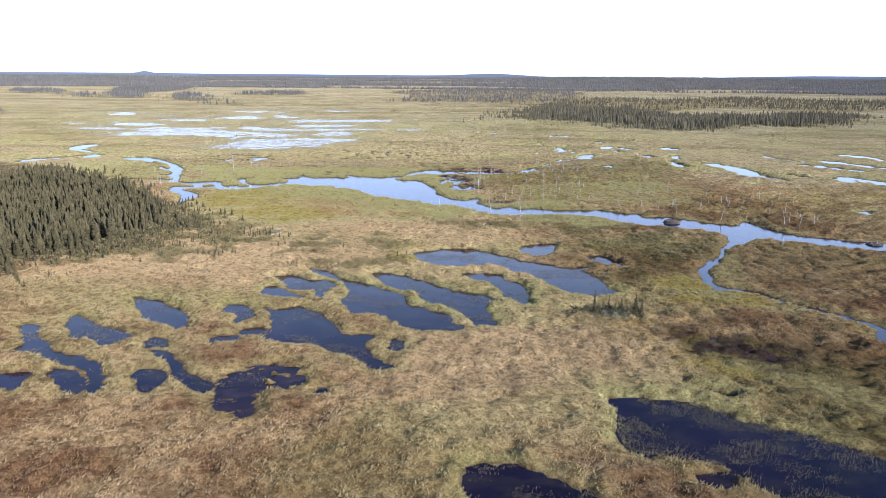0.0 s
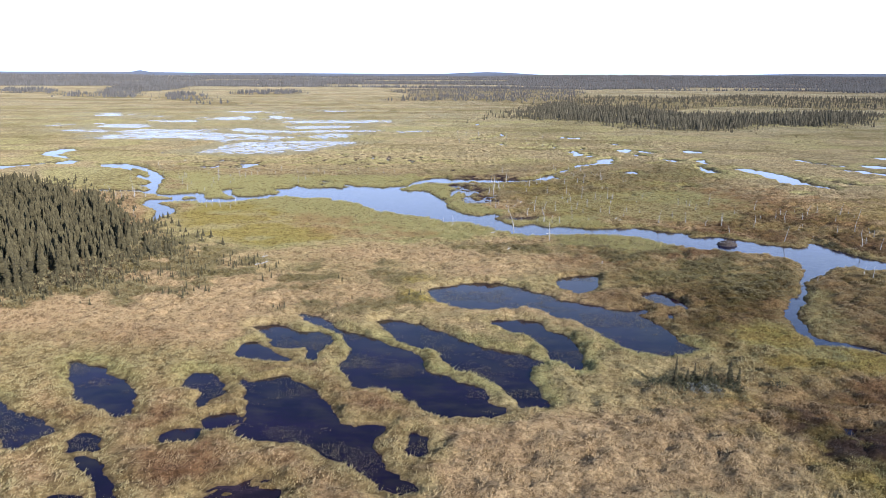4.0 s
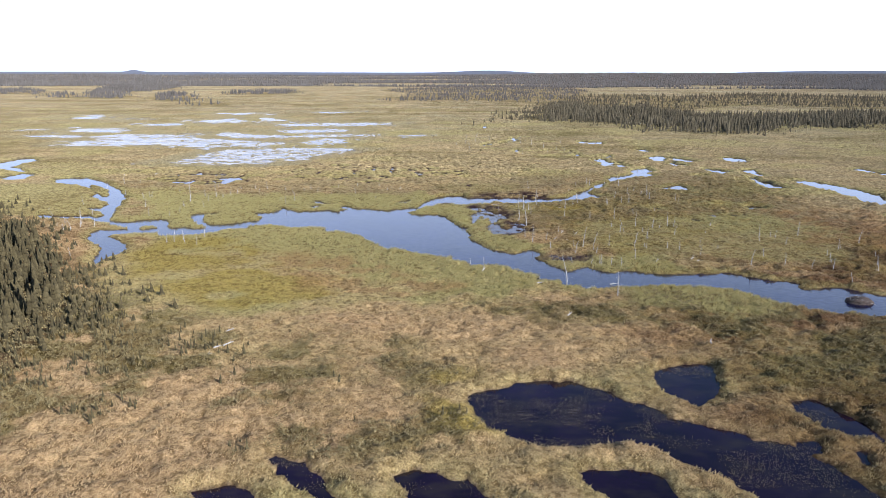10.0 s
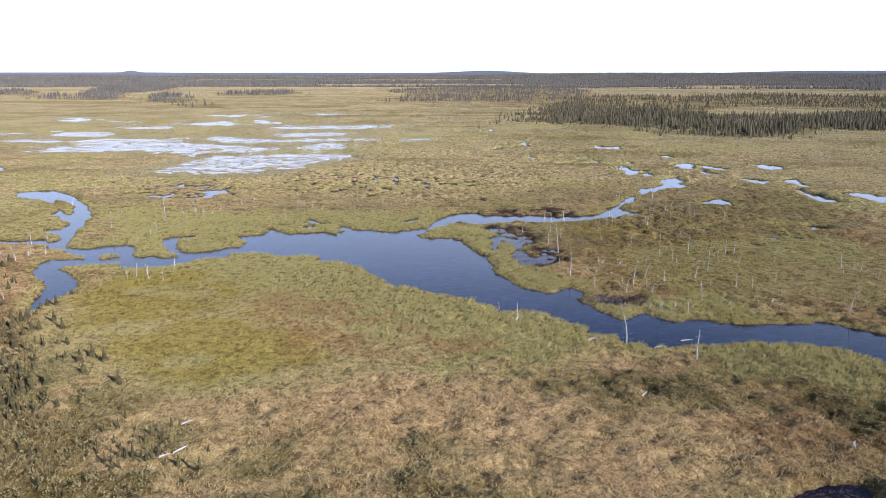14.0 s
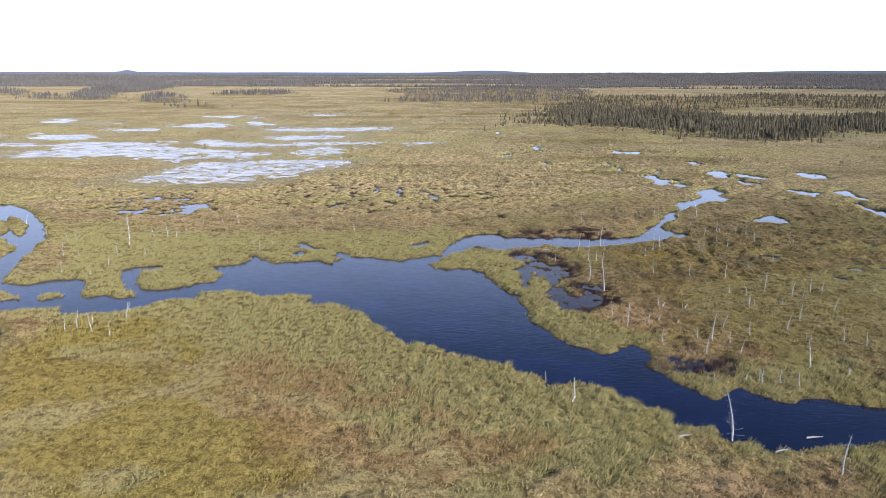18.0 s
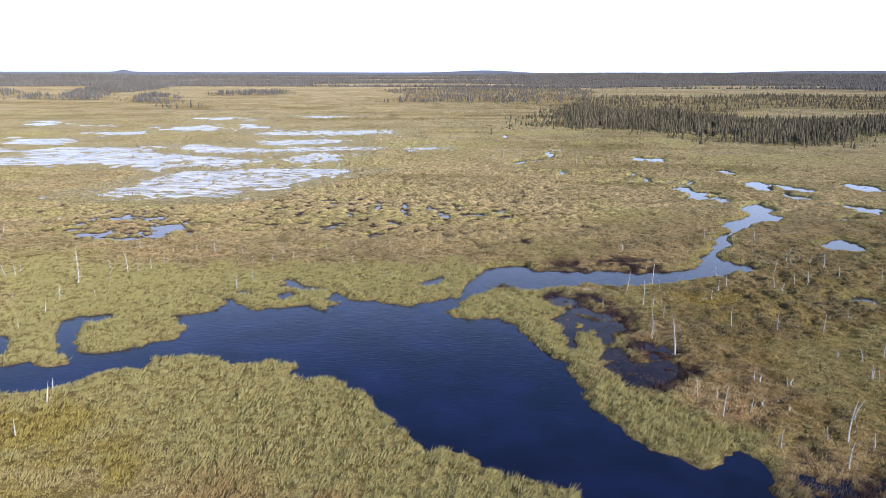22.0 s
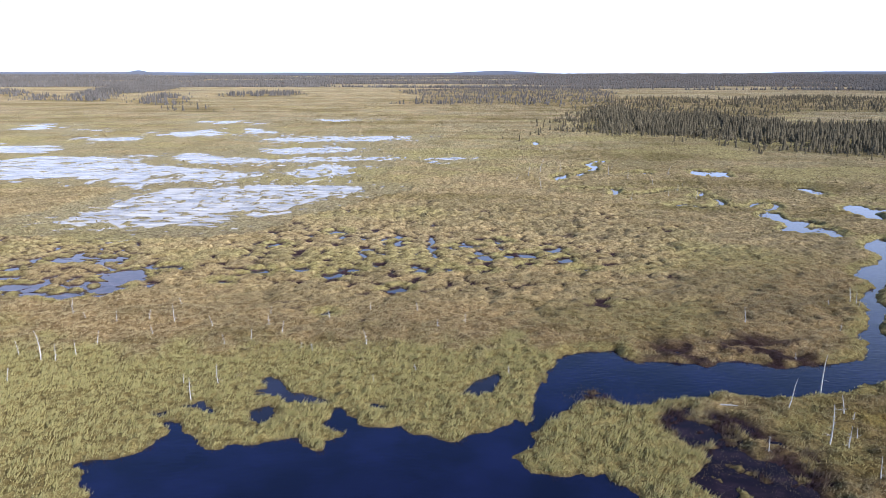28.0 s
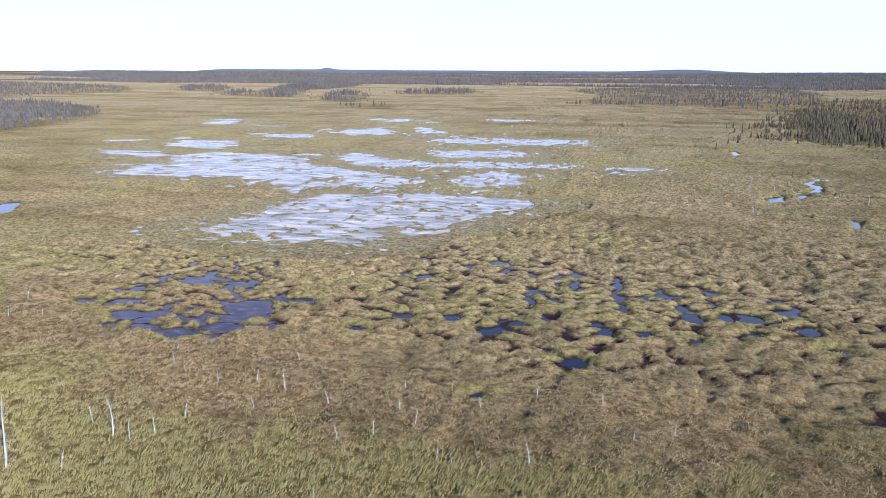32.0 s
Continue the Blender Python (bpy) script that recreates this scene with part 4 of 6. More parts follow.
for x, y, rx, ry in [(-63.9, 311.1, 0.9, 1.0), (-59.1, 317.7, 2.2, 1.3), (-51.6, 319.0, 1.8, 1.9), (-44.9, 315.1, 2.2, 1.8), (-41.8, 319.1, 1.4, 1.3), (-42.6, 294.6, 0.5, 0.7), (-32.7, 307.0, 1.5, 1.3), (-23.3, 319.4, 1.4, 1.6), (-29.2, 319.0, 1.1, 1.8), (-16.7, 318.3, 0.7, 1.1), (-0.9, 326.9, 1.6, 1.7), (1.5, 319.6, 1.6, 0.9), (-8.1, 330.6, 1.9, 2.5), (-2.1, 334.3, 1.5, 1.3), (-11.7, 329.8, 1.3, 1.8), (-16.3, 328.8, 1.2, 2.8), (-20.5, 338.5, 2.2, 1.2), (-12.3, 342.4, 1.3, 1.5), (-35.2, 341.3, 0.9, 2.3), (-49.8, 351.8, 2.1, 1.8), (-61.1, 338.5, 1.9, 1.9), (-8.7, 323.0, 1.0, 1.2), (-76.9, 320.6, 2.5, 1.2)]:
    puddle(x, y, rx, ry, "small blue pool between moss hummocks")
zone("olive", [(-7.8, 293.5), (-1.7, 296.2), (9.5, 299.3), (17.3, 299.4), (10.9, 285.5), (3.7, 284.0), (-2.9, 283.8), (-9.2, 281.4)])
zone("lawn", [(-156.0, 295.5), (-138.3, 300.9), (-124.1, 295.5), (-105.9, 264.2), (-102.3, 251.3), (-125.5, 248.7)])
zone("lawn", [(25.3, 237.4), (46.4, 246.4), (75.3, 249.6), (87.5, 231.7), (68.5, 201.5), (43.0, 205.2), (24.2, 213.1)])
zone("slough", [(-108.2, 314.1), (-108.2, 327.4), (-111.7, 341.1), (-104.6, 344.2), (-90.2, 340.0), (-78.3, 314.3), (-78.2, 306.4), (-82.1, 301.4), (-95.3, 300.5), (-103.8, 308.5)])
zone("hummock", [(-149.1, 343.9), (-96.8, 354.8), (-18.0, 369.1), (34.0, 361.9), (18.2, 304.2), (-20.8, 294.6), (-55.2, 300.9), (-75.4, 302.3), (-121.3, 309.9)])
zone("rust", [(79.0, 247.6), (104.7, 258.5), (114.6, 226.2), (104.4, 198.8), (93.9, 192.9), (80.8, 209.6), (70.1, 217.8)])
zone("ochre", [(39.2, 124.7), (45.3, 123.5), (47.9, 116.1), (54.9, 114.0), (56.6, 108.8), (48.8, 105.8), (39.9, 107.6), (37.1, 113.7)])
zone("lawn", [(57.5, 142.2), (60.9, 138.8), (56.3, 127.8), (51.5, 123.6), (53.3, 132.2)])
zone("sedge", [(0.0, 243.3), (1.4, 244.2), (2.8, 243.5), (3.2, 239.9), (3.3, 238.0), (1.8, 235.7), (0.8, 236.3), (0.1, 238.7), (-0.1, 241.3)])
zone("lawn", [(9.1, 262.3), (12.4, 262.7), (13.2, 257.6), (10.7, 254.9), (8.7, 257.7)])
zone("ochre", [(21.7, 261.5), (29.7, 260.4), (25.2, 254.7), (20.8, 256.2)])
zone("hummock", [(-2.3, 388.5), (19.6, 383.8), (29.9, 368.5), (15.3, 328.7), (3.8, 325.5)])


# ---- the ground sheet's grid: half a metre under the flight, coarser towards the horizon ----
def steps(lo, hi, d, far_lo, far_hi, grow):
    a = list(np.arange(lo, hi + d / 2, d))
    v, s = a[-1], d
    while v < far_hi:
        s *= grow
        v += s
        a.append(v)
    v, s, left = a[0], d, []
    while v > far_lo:
        s *= grow
        v -= s
        left.append(v)
    return np.array(left[::-1] + a)


GX = steps(-118.0, 92.0, 0.5, -4300.0, 4300.0, 1.045)
GY = steps(50.0, 345.0, 0.5, -600.0, 4880.0, 1.014)
XX, YY = np.meshgrid(GX, GY)
FAR = smooth(330, 700, np.hypot(XX, YY - 120))
# ragged shores: the outlines are read through a wandering field
WX = XX + (fbm(XX / 1.7, YY / 1.7, 11) - 0.5) * 1.7 + (fbm(XX / 7, YY / 7, 12) - 0.5) * 1.2 + (fbm(XX / 14, YY / 30, 13) - 0.5) * 26 * FAR
WY = YY + (fbm(XX / 1.7, YY / 1.7, 21) - 0.5) * 1.7 + (fbm(XX / 7, YY / 7, 22) - 0.5) * 1.2 + (fbm(XX / 14, YY / 30, 23) - 0.5) * 40 * FAR

SHORE = np.full(XX.shape, 30.0)
OWNER = np.full(XX.shape, -1, int)
FLAT = np.zeros(XX.shape)
for i, (name, label, pts, kind) in enumerate(WATERS):
    d = distance(WX, WY, pts, 30.0, BANDS.get(i, 0.0))
    if kind == "flat":
        # flooded lawn: streaks of sedge stand out of it
        st = fbm(XX / (2.4 + 6 * FAR), YY / (1.3 + 5 * FAR), 40 + i, 4)
        d = np.where(np.abs(d) < 6, d + (fbm(XX / 16, YY / 12, 48, 3) - 0.5) * 14 * (1 - np.abs(d) / 6), d)
        d = np.where(d < 0, np.maximum(d, (st - 0.59) * 9), d)
        d = np.where((d > 0) & (d < 14 + 10 * FAR), np.minimum(d, (0.66 + 0.10 * FAR + 0.012 * d / (1 + FAR) - fbm(XX / (3 + 8 * FAR), YY / (1.5 + 7 * FAR), 49 + i, 3)) * 10), d)
        FLAT = np.maximum(FLAT, smooth(10, 0, d))
    if kind == "mud":
        d = np.where(d < 0, np.maximum(d, (fbm(XX / 1.6, YY / 1.3, 45, 3) - 0.66) * 6), d)
    if kind == "pool" and pts[0][1] > 300:
        # far pools break up into shoals and specks along their shores
        ragged = (fbm(XX / 7, YY / 4, 46, 4) - 0.53) * 6
        d = np.where(np.abs(d) < 5, d + ragged * (1 - np.abs(d) / 5), d)
    for pts2 in ZONES["isle"]:
        p2 = np.array(pts2)
        if kind in ("lake", "mud", "pool") and abs(p2[0] - np.mean(pts, 0)).max() < 130:
            d = np.maximum(d, -distance(WX, WY, pts2, 6.0))
    closer = d < SHORE
    OWNER[closer & (d < 29)] = i
    SHORE = np.minimum(SHORE, d)


def zone_mask(name, soft, rim=25.0, swell=0.0):
    """1 inside the zone's outlines, falling to 0 over soft metres, with a wandering edge."""
    out = np.zeros(XX.shape)
    wob = (fbm(XX / 5, YY / 5, 77) - 0.5) * soft * 1.5
    for pts in ZONES.get(name, []):
        out = np.maximum(out, smooth(soft * 0.5, -soft * 0.5, distance(XX, YY, pts, rim) + wob - swell))
    return out


Z_SEDGE, Z_WET, Z_HUM, Z_MUD = zone_mask("sedge", 10, swell=4.0), zone_mask("wet", 6), zone_mask("hummock", 16), zone_mask("mudflat", 5)
Z_SHRUB, Z_OCHRE, Z_SPRUCE = zone_mask("shrub", 9), zone_mask("ochre", 5), zone_mask("spruce", 10)
Z_RUST, Z_LAWN, Z_SLOUGH = zone_mask("rust", 6), zone_mask("lawn", 5), zone_mask("slough", 7)
Z_HUM = np.maximum(Z_HUM, Z_SLOUGH)

# hummocks and strings
def domes(x, y, seed, size=0.5):
    """Rounded mounds with narrow hollows between: 1 on a mound's top, 0 in a hollow."""
    ix, iy = np.floor(x), np.floor(y)
    best = np.full(x.shape, 9.0)
    for ox in (-1, 0, 1):
        for oy in (-1, 0, 1):
            cx, cy = (ix + ox).astype(np.int64), (iy + oy).astype(np.int64)
            best = np.minimum(best, (cx + 0.1 + 0.8 * hash2(cx, cy, seed) - x) ** 2 + (cy + 0.1 + 0.8 * hash2(cx, cy, seed + 9) - y) ** 2)
    return np.clip(1 - best / size, 0, 1)


bend = (fbm(XX / 9, YY / 9, 29) - 0.5) * 6
ridge = domes(XX / 3.4 + (fbm(XX / 3, YY / 3, 27) - 0.5) * 0.8, (YY + bend) / 2.0, 31, 0.28)
strings = fbm(XX / 16, (YY + bend) / 4.5, 32, 2)
lump = fbm(XX / 2.3, YY / 2.0, 33, 3)
HUM = np.clip(ridge ** 0.7 * 1.5 - 0.62 + (strings - 0.5) * 1.1, -1, 1)
sat = np.clip(SHORE / 1.2, 0, 1)
LAND = 0.06 + 0.44 * np.clip(SHORE / 1.3, 0, 1) * (1 - 0.75 * FLAT) + sat * ((lump - 0.5) * 0.75 + (fbm(XX / 0.9, YY / 0.9, 35, 2) - 0.5) * 0.3 + (fbm(XX / 14, YY / 14, 36) - 0.5) * 0.8)
LAND *= 1 - 0.6 * Z_SEDGE
TUSSOCK = domes(XX / 2.3 + (fbm(XX / 4, YY / 4, 26) - 0.5) * 1.2, (YY + 0.5 * XX) / 1.9, 38, 0.45)
DOME = domes(XX / 4.2 + bend * 0.2, YY / 3.2, 37, 0.42)
LAND += sat * (0.34 + 0.1 * smooth(230, 190, YY)) * (DOME - 0.5) * (1 - FLAT) * (1 - Z_SEDGE) * (1 - Z_LAWN)
# olive plants, with the right side's shaded look worked into their colour
Z_OLIVE = zone_mask("olive", 18)
LAND += sat * Z_SEDGE * 0.5 * (domes(XX / 1.7 + (fbm(XX / 3, YY / 3, 24) - 0.5), YY / 1.5, 25, 0.4) - 0.4)
LAND += sat * 0.5 * (TUSSOCK - 0.5) * (1 - FLAT) * (1 - Z_SEDGE) * (1 - 0.7 * Z_LAWN) * (0.65 + 0.35 * Z_OLIVE * smooth(150, 185, YY) + 0.7 * smooth(15, 40, XX) * smooth(320, 280, YY))
mound = ridge ** 0.55
hollow = 0.05 + 0.72 * mound + 0.4 * (strings - 0.45) - Z_WET * (0.15 + 0.3 * (fbm(XX / 11, YY / 7, 34, 2) - 0.5)) - Z_SLOUGH * (0.36 + 0.5 * (fbm(XX / 12, YY / 4, 39, 2) - 0.5))
LAND = LAND * (1 - Z_HUM) + Z_HUM * (hollow * sat + 0.06) * (1 - 0.5 * FLAT)
LAND = np.where(FLAT > 0.4, np.minimum(LAND, 0.14), LAND)
LAND -= Z_MUD * sat * (0.28 - 0.12 * smooth(160, 140, YY))
LAND += smooth(2500, 4700, YY) * (26 + 14 * fbm(XX / 500, YY / 500, 38) + 12 * smooth(0, 900, XX))
LAND = np.where((Z_HUM < 0.35) & (FLAT < 0.2) & (Z_MUD < 0.3), np.maximum(LAND, 0.06 + 0.12 * sat), LAND)
ZZ = np.where(SHORE > 0, LAND, np.maximum(SHORE * 0.45, -0.9))

# what grows where, with far haze and some shade painted into the same masks
big = fbm(XX / 34, YY / 22, 51, 4)
mid = fbm(XX / 9, YY / 6, 53, 4)
A_MUD_SHADE = np.clip(np.maximum(Z_MUD * smooth(0.36, 0.5, fbm(XX / 2.4, YY / 1.8, 62, 3)) * np.where(YY > 150, 0.95, 0.8), Z_WET * smooth(0.16, 0.0, ZZ)) + 0.8 * smooth(0.12, 0.0, ZZ) + 0.8 * Z_HUM * smooth(0.22, 0.02, ZZ), 0, 1) * (1 - 0.85 * FLAT)
A_GREEN = np.clip(np.maximum(np.maximum(Z_SEDGE * 0.95, Z_LAWN * 0.65), (0.55 - 0.35 * smooth(118, 130, YY) + 0.55 * smooth(150, 190, YY)) * smooth(3.2, 0.6, SHORE) * (1 - FLAT)) + 0.55 * smooth(0.5, 0.75, big), 0, 1)
WOODS = smooth(1750, 1950, YY) * smooth(0.54, 0.62, fbm(XX / 800, YY / 220, 97, 3) + 0.16 * smooth(-200, 700, XX) + 0.22 * smooth(2300, 3200, YY))
# forest floor darkened: tree shade and peat painted with the mud colour
A_MUD_SHADE = np.maximum(A_MUD_SHADE, np.maximum(0.75 * WOODS, (0.4 - 0.3 * smooth(400, 600, YY)) * smooth(0.6, 1.0, Z_SPRUCE)))
# green fades with distance as part of the painted haze
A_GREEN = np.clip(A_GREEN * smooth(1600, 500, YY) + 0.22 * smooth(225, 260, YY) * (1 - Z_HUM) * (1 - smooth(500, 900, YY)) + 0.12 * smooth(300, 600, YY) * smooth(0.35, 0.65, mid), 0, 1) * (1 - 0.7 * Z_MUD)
# browner in the hollows between the mounds
A_BROWN = np.clip(smooth(0.46, 0.72, mid) * 0.75 + 0.5 * smooth(0.55, 0.35, big) * smooth(0.4, 0.6, mid) + 0.08 * smooth(30, 90, XX) + 0.6 * Z_HUM * smooth(0.4, 0.15, ZZ) + 0.45 * smooth(0.35, 0.05, DOME) * (1 - Z_LAWN) + 0.55 * Z_OLIVE * smooth(195, 170, YY), 0, 1) * (1 - FLAT)
A_BROWN *= 1 - 0.35 * smooth(25, 5, XX) * smooth(110, 140, YY)
A_BROWN *= 1 - 0.45 * smooth(200, 240, YY) * (1 - 0.7 * Z_HUM)
A_HEATH_SHADE = np.clip(0.8 * Z_SHRUB * smooth(0.34, 0.54, fbm(XX / 5, YY / 4, 57, 4)) + 0.25 * smooth(0.58, 0.75, fbm(XX / 6, YY / 6, 58, 4)) + (0.7 - 0.3 * smooth(700, 1000, YY)) * Z_SPRUCE, 0, 1)
A_SHRUB = A_HEATH_SHADE
# darker between the tussocks, more so to the right
A_HEATH_SHADE = np.clip(A_HEATH_SHADE + 0.45 * Z_OLIVE * (0.75 + 0.25 * smooth(0.3, 0.6, mid)) * (0.8 + 0.2 * smooth(165, 190, YY)) + 0.85 * Z_MUD * smooth(160, 140, YY) + (0.28 + 0.1 * smooth(15, 40, XX)) * smooth(0.45, 0.1, TUSSOCK) * np.clip(0.3 + Z_OLIVE + smooth(15, 40, XX), 0, 1) * (1 - Z_SEDGE) + 0.35 * smooth(0.46, 0.66, fbm(XX / 14, YY / 30, 59, 4)) * smooth(310, 420, YY) * (1 - FLAT), 0, 1)
# middle lighter, right side darker: partly sun and shade painted into plant colour
middle = smooth(32, 8, XX) * smooth(100, 130, YY) * smooth(215, 190, YY) * (1 - Z_SPRUCE)
rim = smooth(4.5, 1.0, SHORE) * smooth(175, 150, YY)
east = smooth(-5, 35, XX) * smooth(185, 160, YY)
straw = smooth(-12, 2, XX) * smooth(38, 28, XX) * smooth(60, 70, YY) * smooth(122, 108, YY) * (1 - Z_MUD)
A_HEATH_SHADE = np.clip((1 - 0.7 * straw) * (A_HEATH_SHADE + 0.12 * east + 0.4 * smooth(30, 46, XX) * smooth(92, 80, YY) + 0.3 * smooth(14, 30, XX) * smooth(112, 122, YY) * smooth(168, 150, YY)) * (1 - 0.8 * middle * (1 - Z_SHRUB)) * (1 - 0.45 * rim), 0, 1)
A_BROWN = np.clip((1 - 0.7 * straw) * (A_BROWN + 0.02 * east + 0.1 * smooth(140, 105, YY)) * (1 - 0.85 * middle) * (1 - 0.4 * rim), 0, 1)
# flooded lawns are pale; farther off, haze is painted in as paleness
A_PALE_HAZE = np.maximum(FLAT, 0) * 0.9 + (1 - FLAT) * np.maximum(0.5 * smooth(215, 260, YY), smooth(330, 560, YY)) * (0.45 + 0.5 * smooth(0.35, 0.6, mid)) * smooth(-0.2, 0.3, 1 - Z_SPRUCE)
A_OCHRE = np.maximum(0.85 * Z_OCHRE * smooth(0.25, 0.45, mid), 0.32 * Z_OLIVE * smooth(0.35, 0.65, fbm(XX / 6, YY / 4, 60, 3)) * smooth(172, 192, YY) * smooth(285, 255, YY))
A_RUST = np.maximum(0.55 * Z_RUST, (0.04 + 0.12 * smooth(0.40, 0.62, mid)) * smooth(195, 150, YY)) * smooth(0.38, 0.58, fbm(XX / 4, YY / 3, 61, 4))
A_RUST *= 1 - 0.6 * middle * (1 - Z_RUST)
A_GREEN = np.clip(A_GREEN + 0.3 * Z_HUM, 0, 1)
# long bands of darker heath across the far bog
streak = smooth(0.5, 0.66, fbm(XX / 80, YY / 20, 83, 4)) * smooth(290, 400, YY) * (1 - FLAT) * (1 - Z_HUM)
A_HEATH_SHADE = np.clip(A_HEATH_SHADE + 0.5 * streak, 0, 1)
A_PALE_HAZE = A_PALE_HAZE * (1 - 0.5 * streak)
# dark rim for waters of kind ditch: mud with bank shade painted in
is_ditch = np.array([w[3] == "ditch" for w in WATERS] + [False])
A_MUD_SHADE = np.maximum(A_MUD_SHADE, 0.9 * is_ditch[OWNER] * smooth(2.4, 0.8, SHORE))
FIELDS = (("green", A_GREEN), ("brown", A_BROWN), ("heath", A_HEATH_SHADE), ("pale", A_PALE_HAZE), ("ochre", A_OCHRE), ("rust", A_RUST), ("mud", A_MUD_SHADE))

# peat and dead leaves under the tufts, with the shade between blades painted in, darker than what stands over them
LITTER_SHADE = (1 - 0.7 * np.maximum(middle, straw)) * smooth(345, 310, YY) * smooth(-135, -112, XX) * smooth(108, 86, XX) * (1 - 0.6 * Z_HUM)
ny, nx = XX.shape
gi = np.arange(nx * ny).reshape(ny, nx)
quads = np.stack([gi[:-1, :-1], gi[:-1, 1:], gi[1:, 1:], gi[1:, :-1]], -1).reshape(-1, 4)
ground = tagged(new("ground", mesh_from("ground", np.stack([XX, YY, ZZ], -1).reshape(-1, 3), quads, GROUND, [(k, v.ravel()) for k, v in FIELDS] + [("litter_shade", LITTER_SHADE.ravel())], True)),
                "tan and olive peat bog of sedge, moss and heath hummocks", "bog", kind="structure")


def at(field, x, y):
    """A field's value at places, between the grid's knots."""
    ix = np.clip(np.searchsorted(GX, x) - 1, 0, nx - 2)
    iy = np.clip(np.searchsorted(GY, y) - 1, 0, ny - 2)
    u, v = np.clip((x - GX[ix]) / (GX[ix + 1] - GX[ix]), 0, 1), np.clip((y - GY[iy]) / (GY[iy + 1] - GY[iy]), 0, 1)
    return (field[iy, ix] * (1 - u) + field[iy, ix + 1] * u) * (1 - v) + (field[iy + 1, ix] * (1 - u) + field[iy + 1, ix + 1] * u) * v


# ---- water sheets, each its own body, at level 0 ----
own_q = OWNER[:-1, :-1].ravel()
low_q = np.minimum.reduce([ZZ[:-1, :-1], ZZ[:-1, 1:], ZZ[1:, :-1], ZZ[1:, 1:]]).ravel()
low_q = np.where(np.hypot(XX[:-1, :-1], YY[:-1, :-1]).ravel() < 1500, low_q, 9)
flat_xy = np.stack([XX.ravel(), YY.ravel()], -1)


def sheet(name, pick, mat):
    q = quads[pick]
    used, inv = np.unique(q.ravel(), return_inverse=True)
    v = np.concatenate([flat_xy[used], np.zeros((len(used), 1))], 1)
    return mesh_from(name, v, inv.reshape(-1, 4), mat)


LOOKS = {"pond": WATER_POND, "lake": WATER, "flat": WATER_LAWN, "pool": WATER_CALM, "mud": WATER_MUD, "puddle": WATER_CALM, "slough": WATER_SLOUGH, "ditch": WATER_MUD, "ditch_bright": WATER_CALM}
GROUPS = {"pond": "pools of the string bog", "flat": "flooded lawns"}
wet_left = low_q < 0.06
for i, (name, label, pts, kind) in enumerate(WATERS):
    pick = (own_q == i) & wet_left
    if pick.sum():
        tagged(new(name, sheet(name, pick, LOOKS[kind])), label, "water", GROUPS.get(kind, ""), kind="structure")
pick = (own_q < 0) & wet_left
tagged(new("seepage_pools", sheet("seepage_pools", pick, WATER_MUD)), "scattered blue seepage pools between sedge hummocks", "water", kind="structure")


# ---- scatter tools ----
rng = np.random.default_rng(7)


def scatter(n, x0, x1, y0, y1):
    return rng.uniform(x0, x1, n), rng.uniform(y0, y1, n)


def sown(x, y):
    return [(k, at(f, x, y)) for k, f in FIELDS]


def tufts(name, x, y, height, width, blades, spread, lean, extra=(), tousle=0.12):
    """Tufts of bent blades, one triangle each, in one mesh."""
    n = len(x)
    z = at(ZZ, x, y)
    a = rng.uniform(0, 2 * np.pi, (n, blades))
    r = rng.uniform(0, 1, (n, blades)) * spread
    bx, by = x[:, None] + r * np.cos(a), y[:, None] + r * np.sin(a)
    h = height[:, None] * rng.uniform(0.6, 1.1, (n, blades))
    turn = rng.uniform(0, np.pi, (n, blades))
    wx, wy = np.cos(turn) * width / 2, np.sin(turn) * width / 2
    tx = bx + (0.35 * np.cos(a) * r / max(spread, 1e-3) + lean[0] + rng.normal(0, tousle, (n, blades))) * h
    ty = by + (0.35 * np.sin(a) * r / max(spread, 1e-3) + lean[1] + rng.normal(0, tousle, (n, blades))) * h
    zz = np.broadcast_to(z[:, None] - 0.05, h.shape)
    v = np.stack([np.stack([bx - wx, by - wy, zz], -1), np.stack([bx + wx, by + wy, zz], -1), np.stack([tx, ty, zz + h], -1)], 2).reshape(-1, 3)
    f = np.arange(len(v)).reshape(-1, 3)
    cols = dict(sown(x, y))
    cols.update(extra)
    at_v = [(k, np.repeat(np.broadcast_to(c, (n,)), blades * 3)) for k, c in cols.items()]
    return mesh_from(name, v, f, BLADES, at_v)


# ---- sedge, grass and heath ----
x, y = scatter(300000, -118, 92, 50, 345)
keep = (at(SHORE, x, y) > 0.1) & (at(Z_SEDGE, x, y) > rng.uniform(0.25, 0.8, len(x)))
x, y = x[keep][:70000], y[keep][:70000]
swell = 0.3 + 0.95 * fbm(x / 1.6, y / 1.6, 63, 2)
tagged(new("lakeside_sedge", tufts("lakeside_sedge", x, y, rng.uniform(0.48, 0.78, len(x)) * swell, 0.085, 8, 0.36, (0.42, 0.14))), "tall green-yellow sedge along the creek", "sedge", kind="stuff")

x, y = scatter(300000, -118, 92, 50, 345)
keep = (np.abs(x + 0.13 * y) < 0.7 * y + 4) & (at(ZZ, x, y) > 0.12) & (at(Z_SEDGE, x, y) < 0.6) & (at(A_MUD_SHADE, x, y) < rng.uniform(0.2, 0.9, len(x)))
keep &= rng.uniform(0, 1, len(x)) < smooth(345, 300, y)
x, y = x[keep][:150000], y[keep][:150000]
swell = 0.4 + 1.3 * fbm(x / 1.8, y / 1.5, 64, 2)
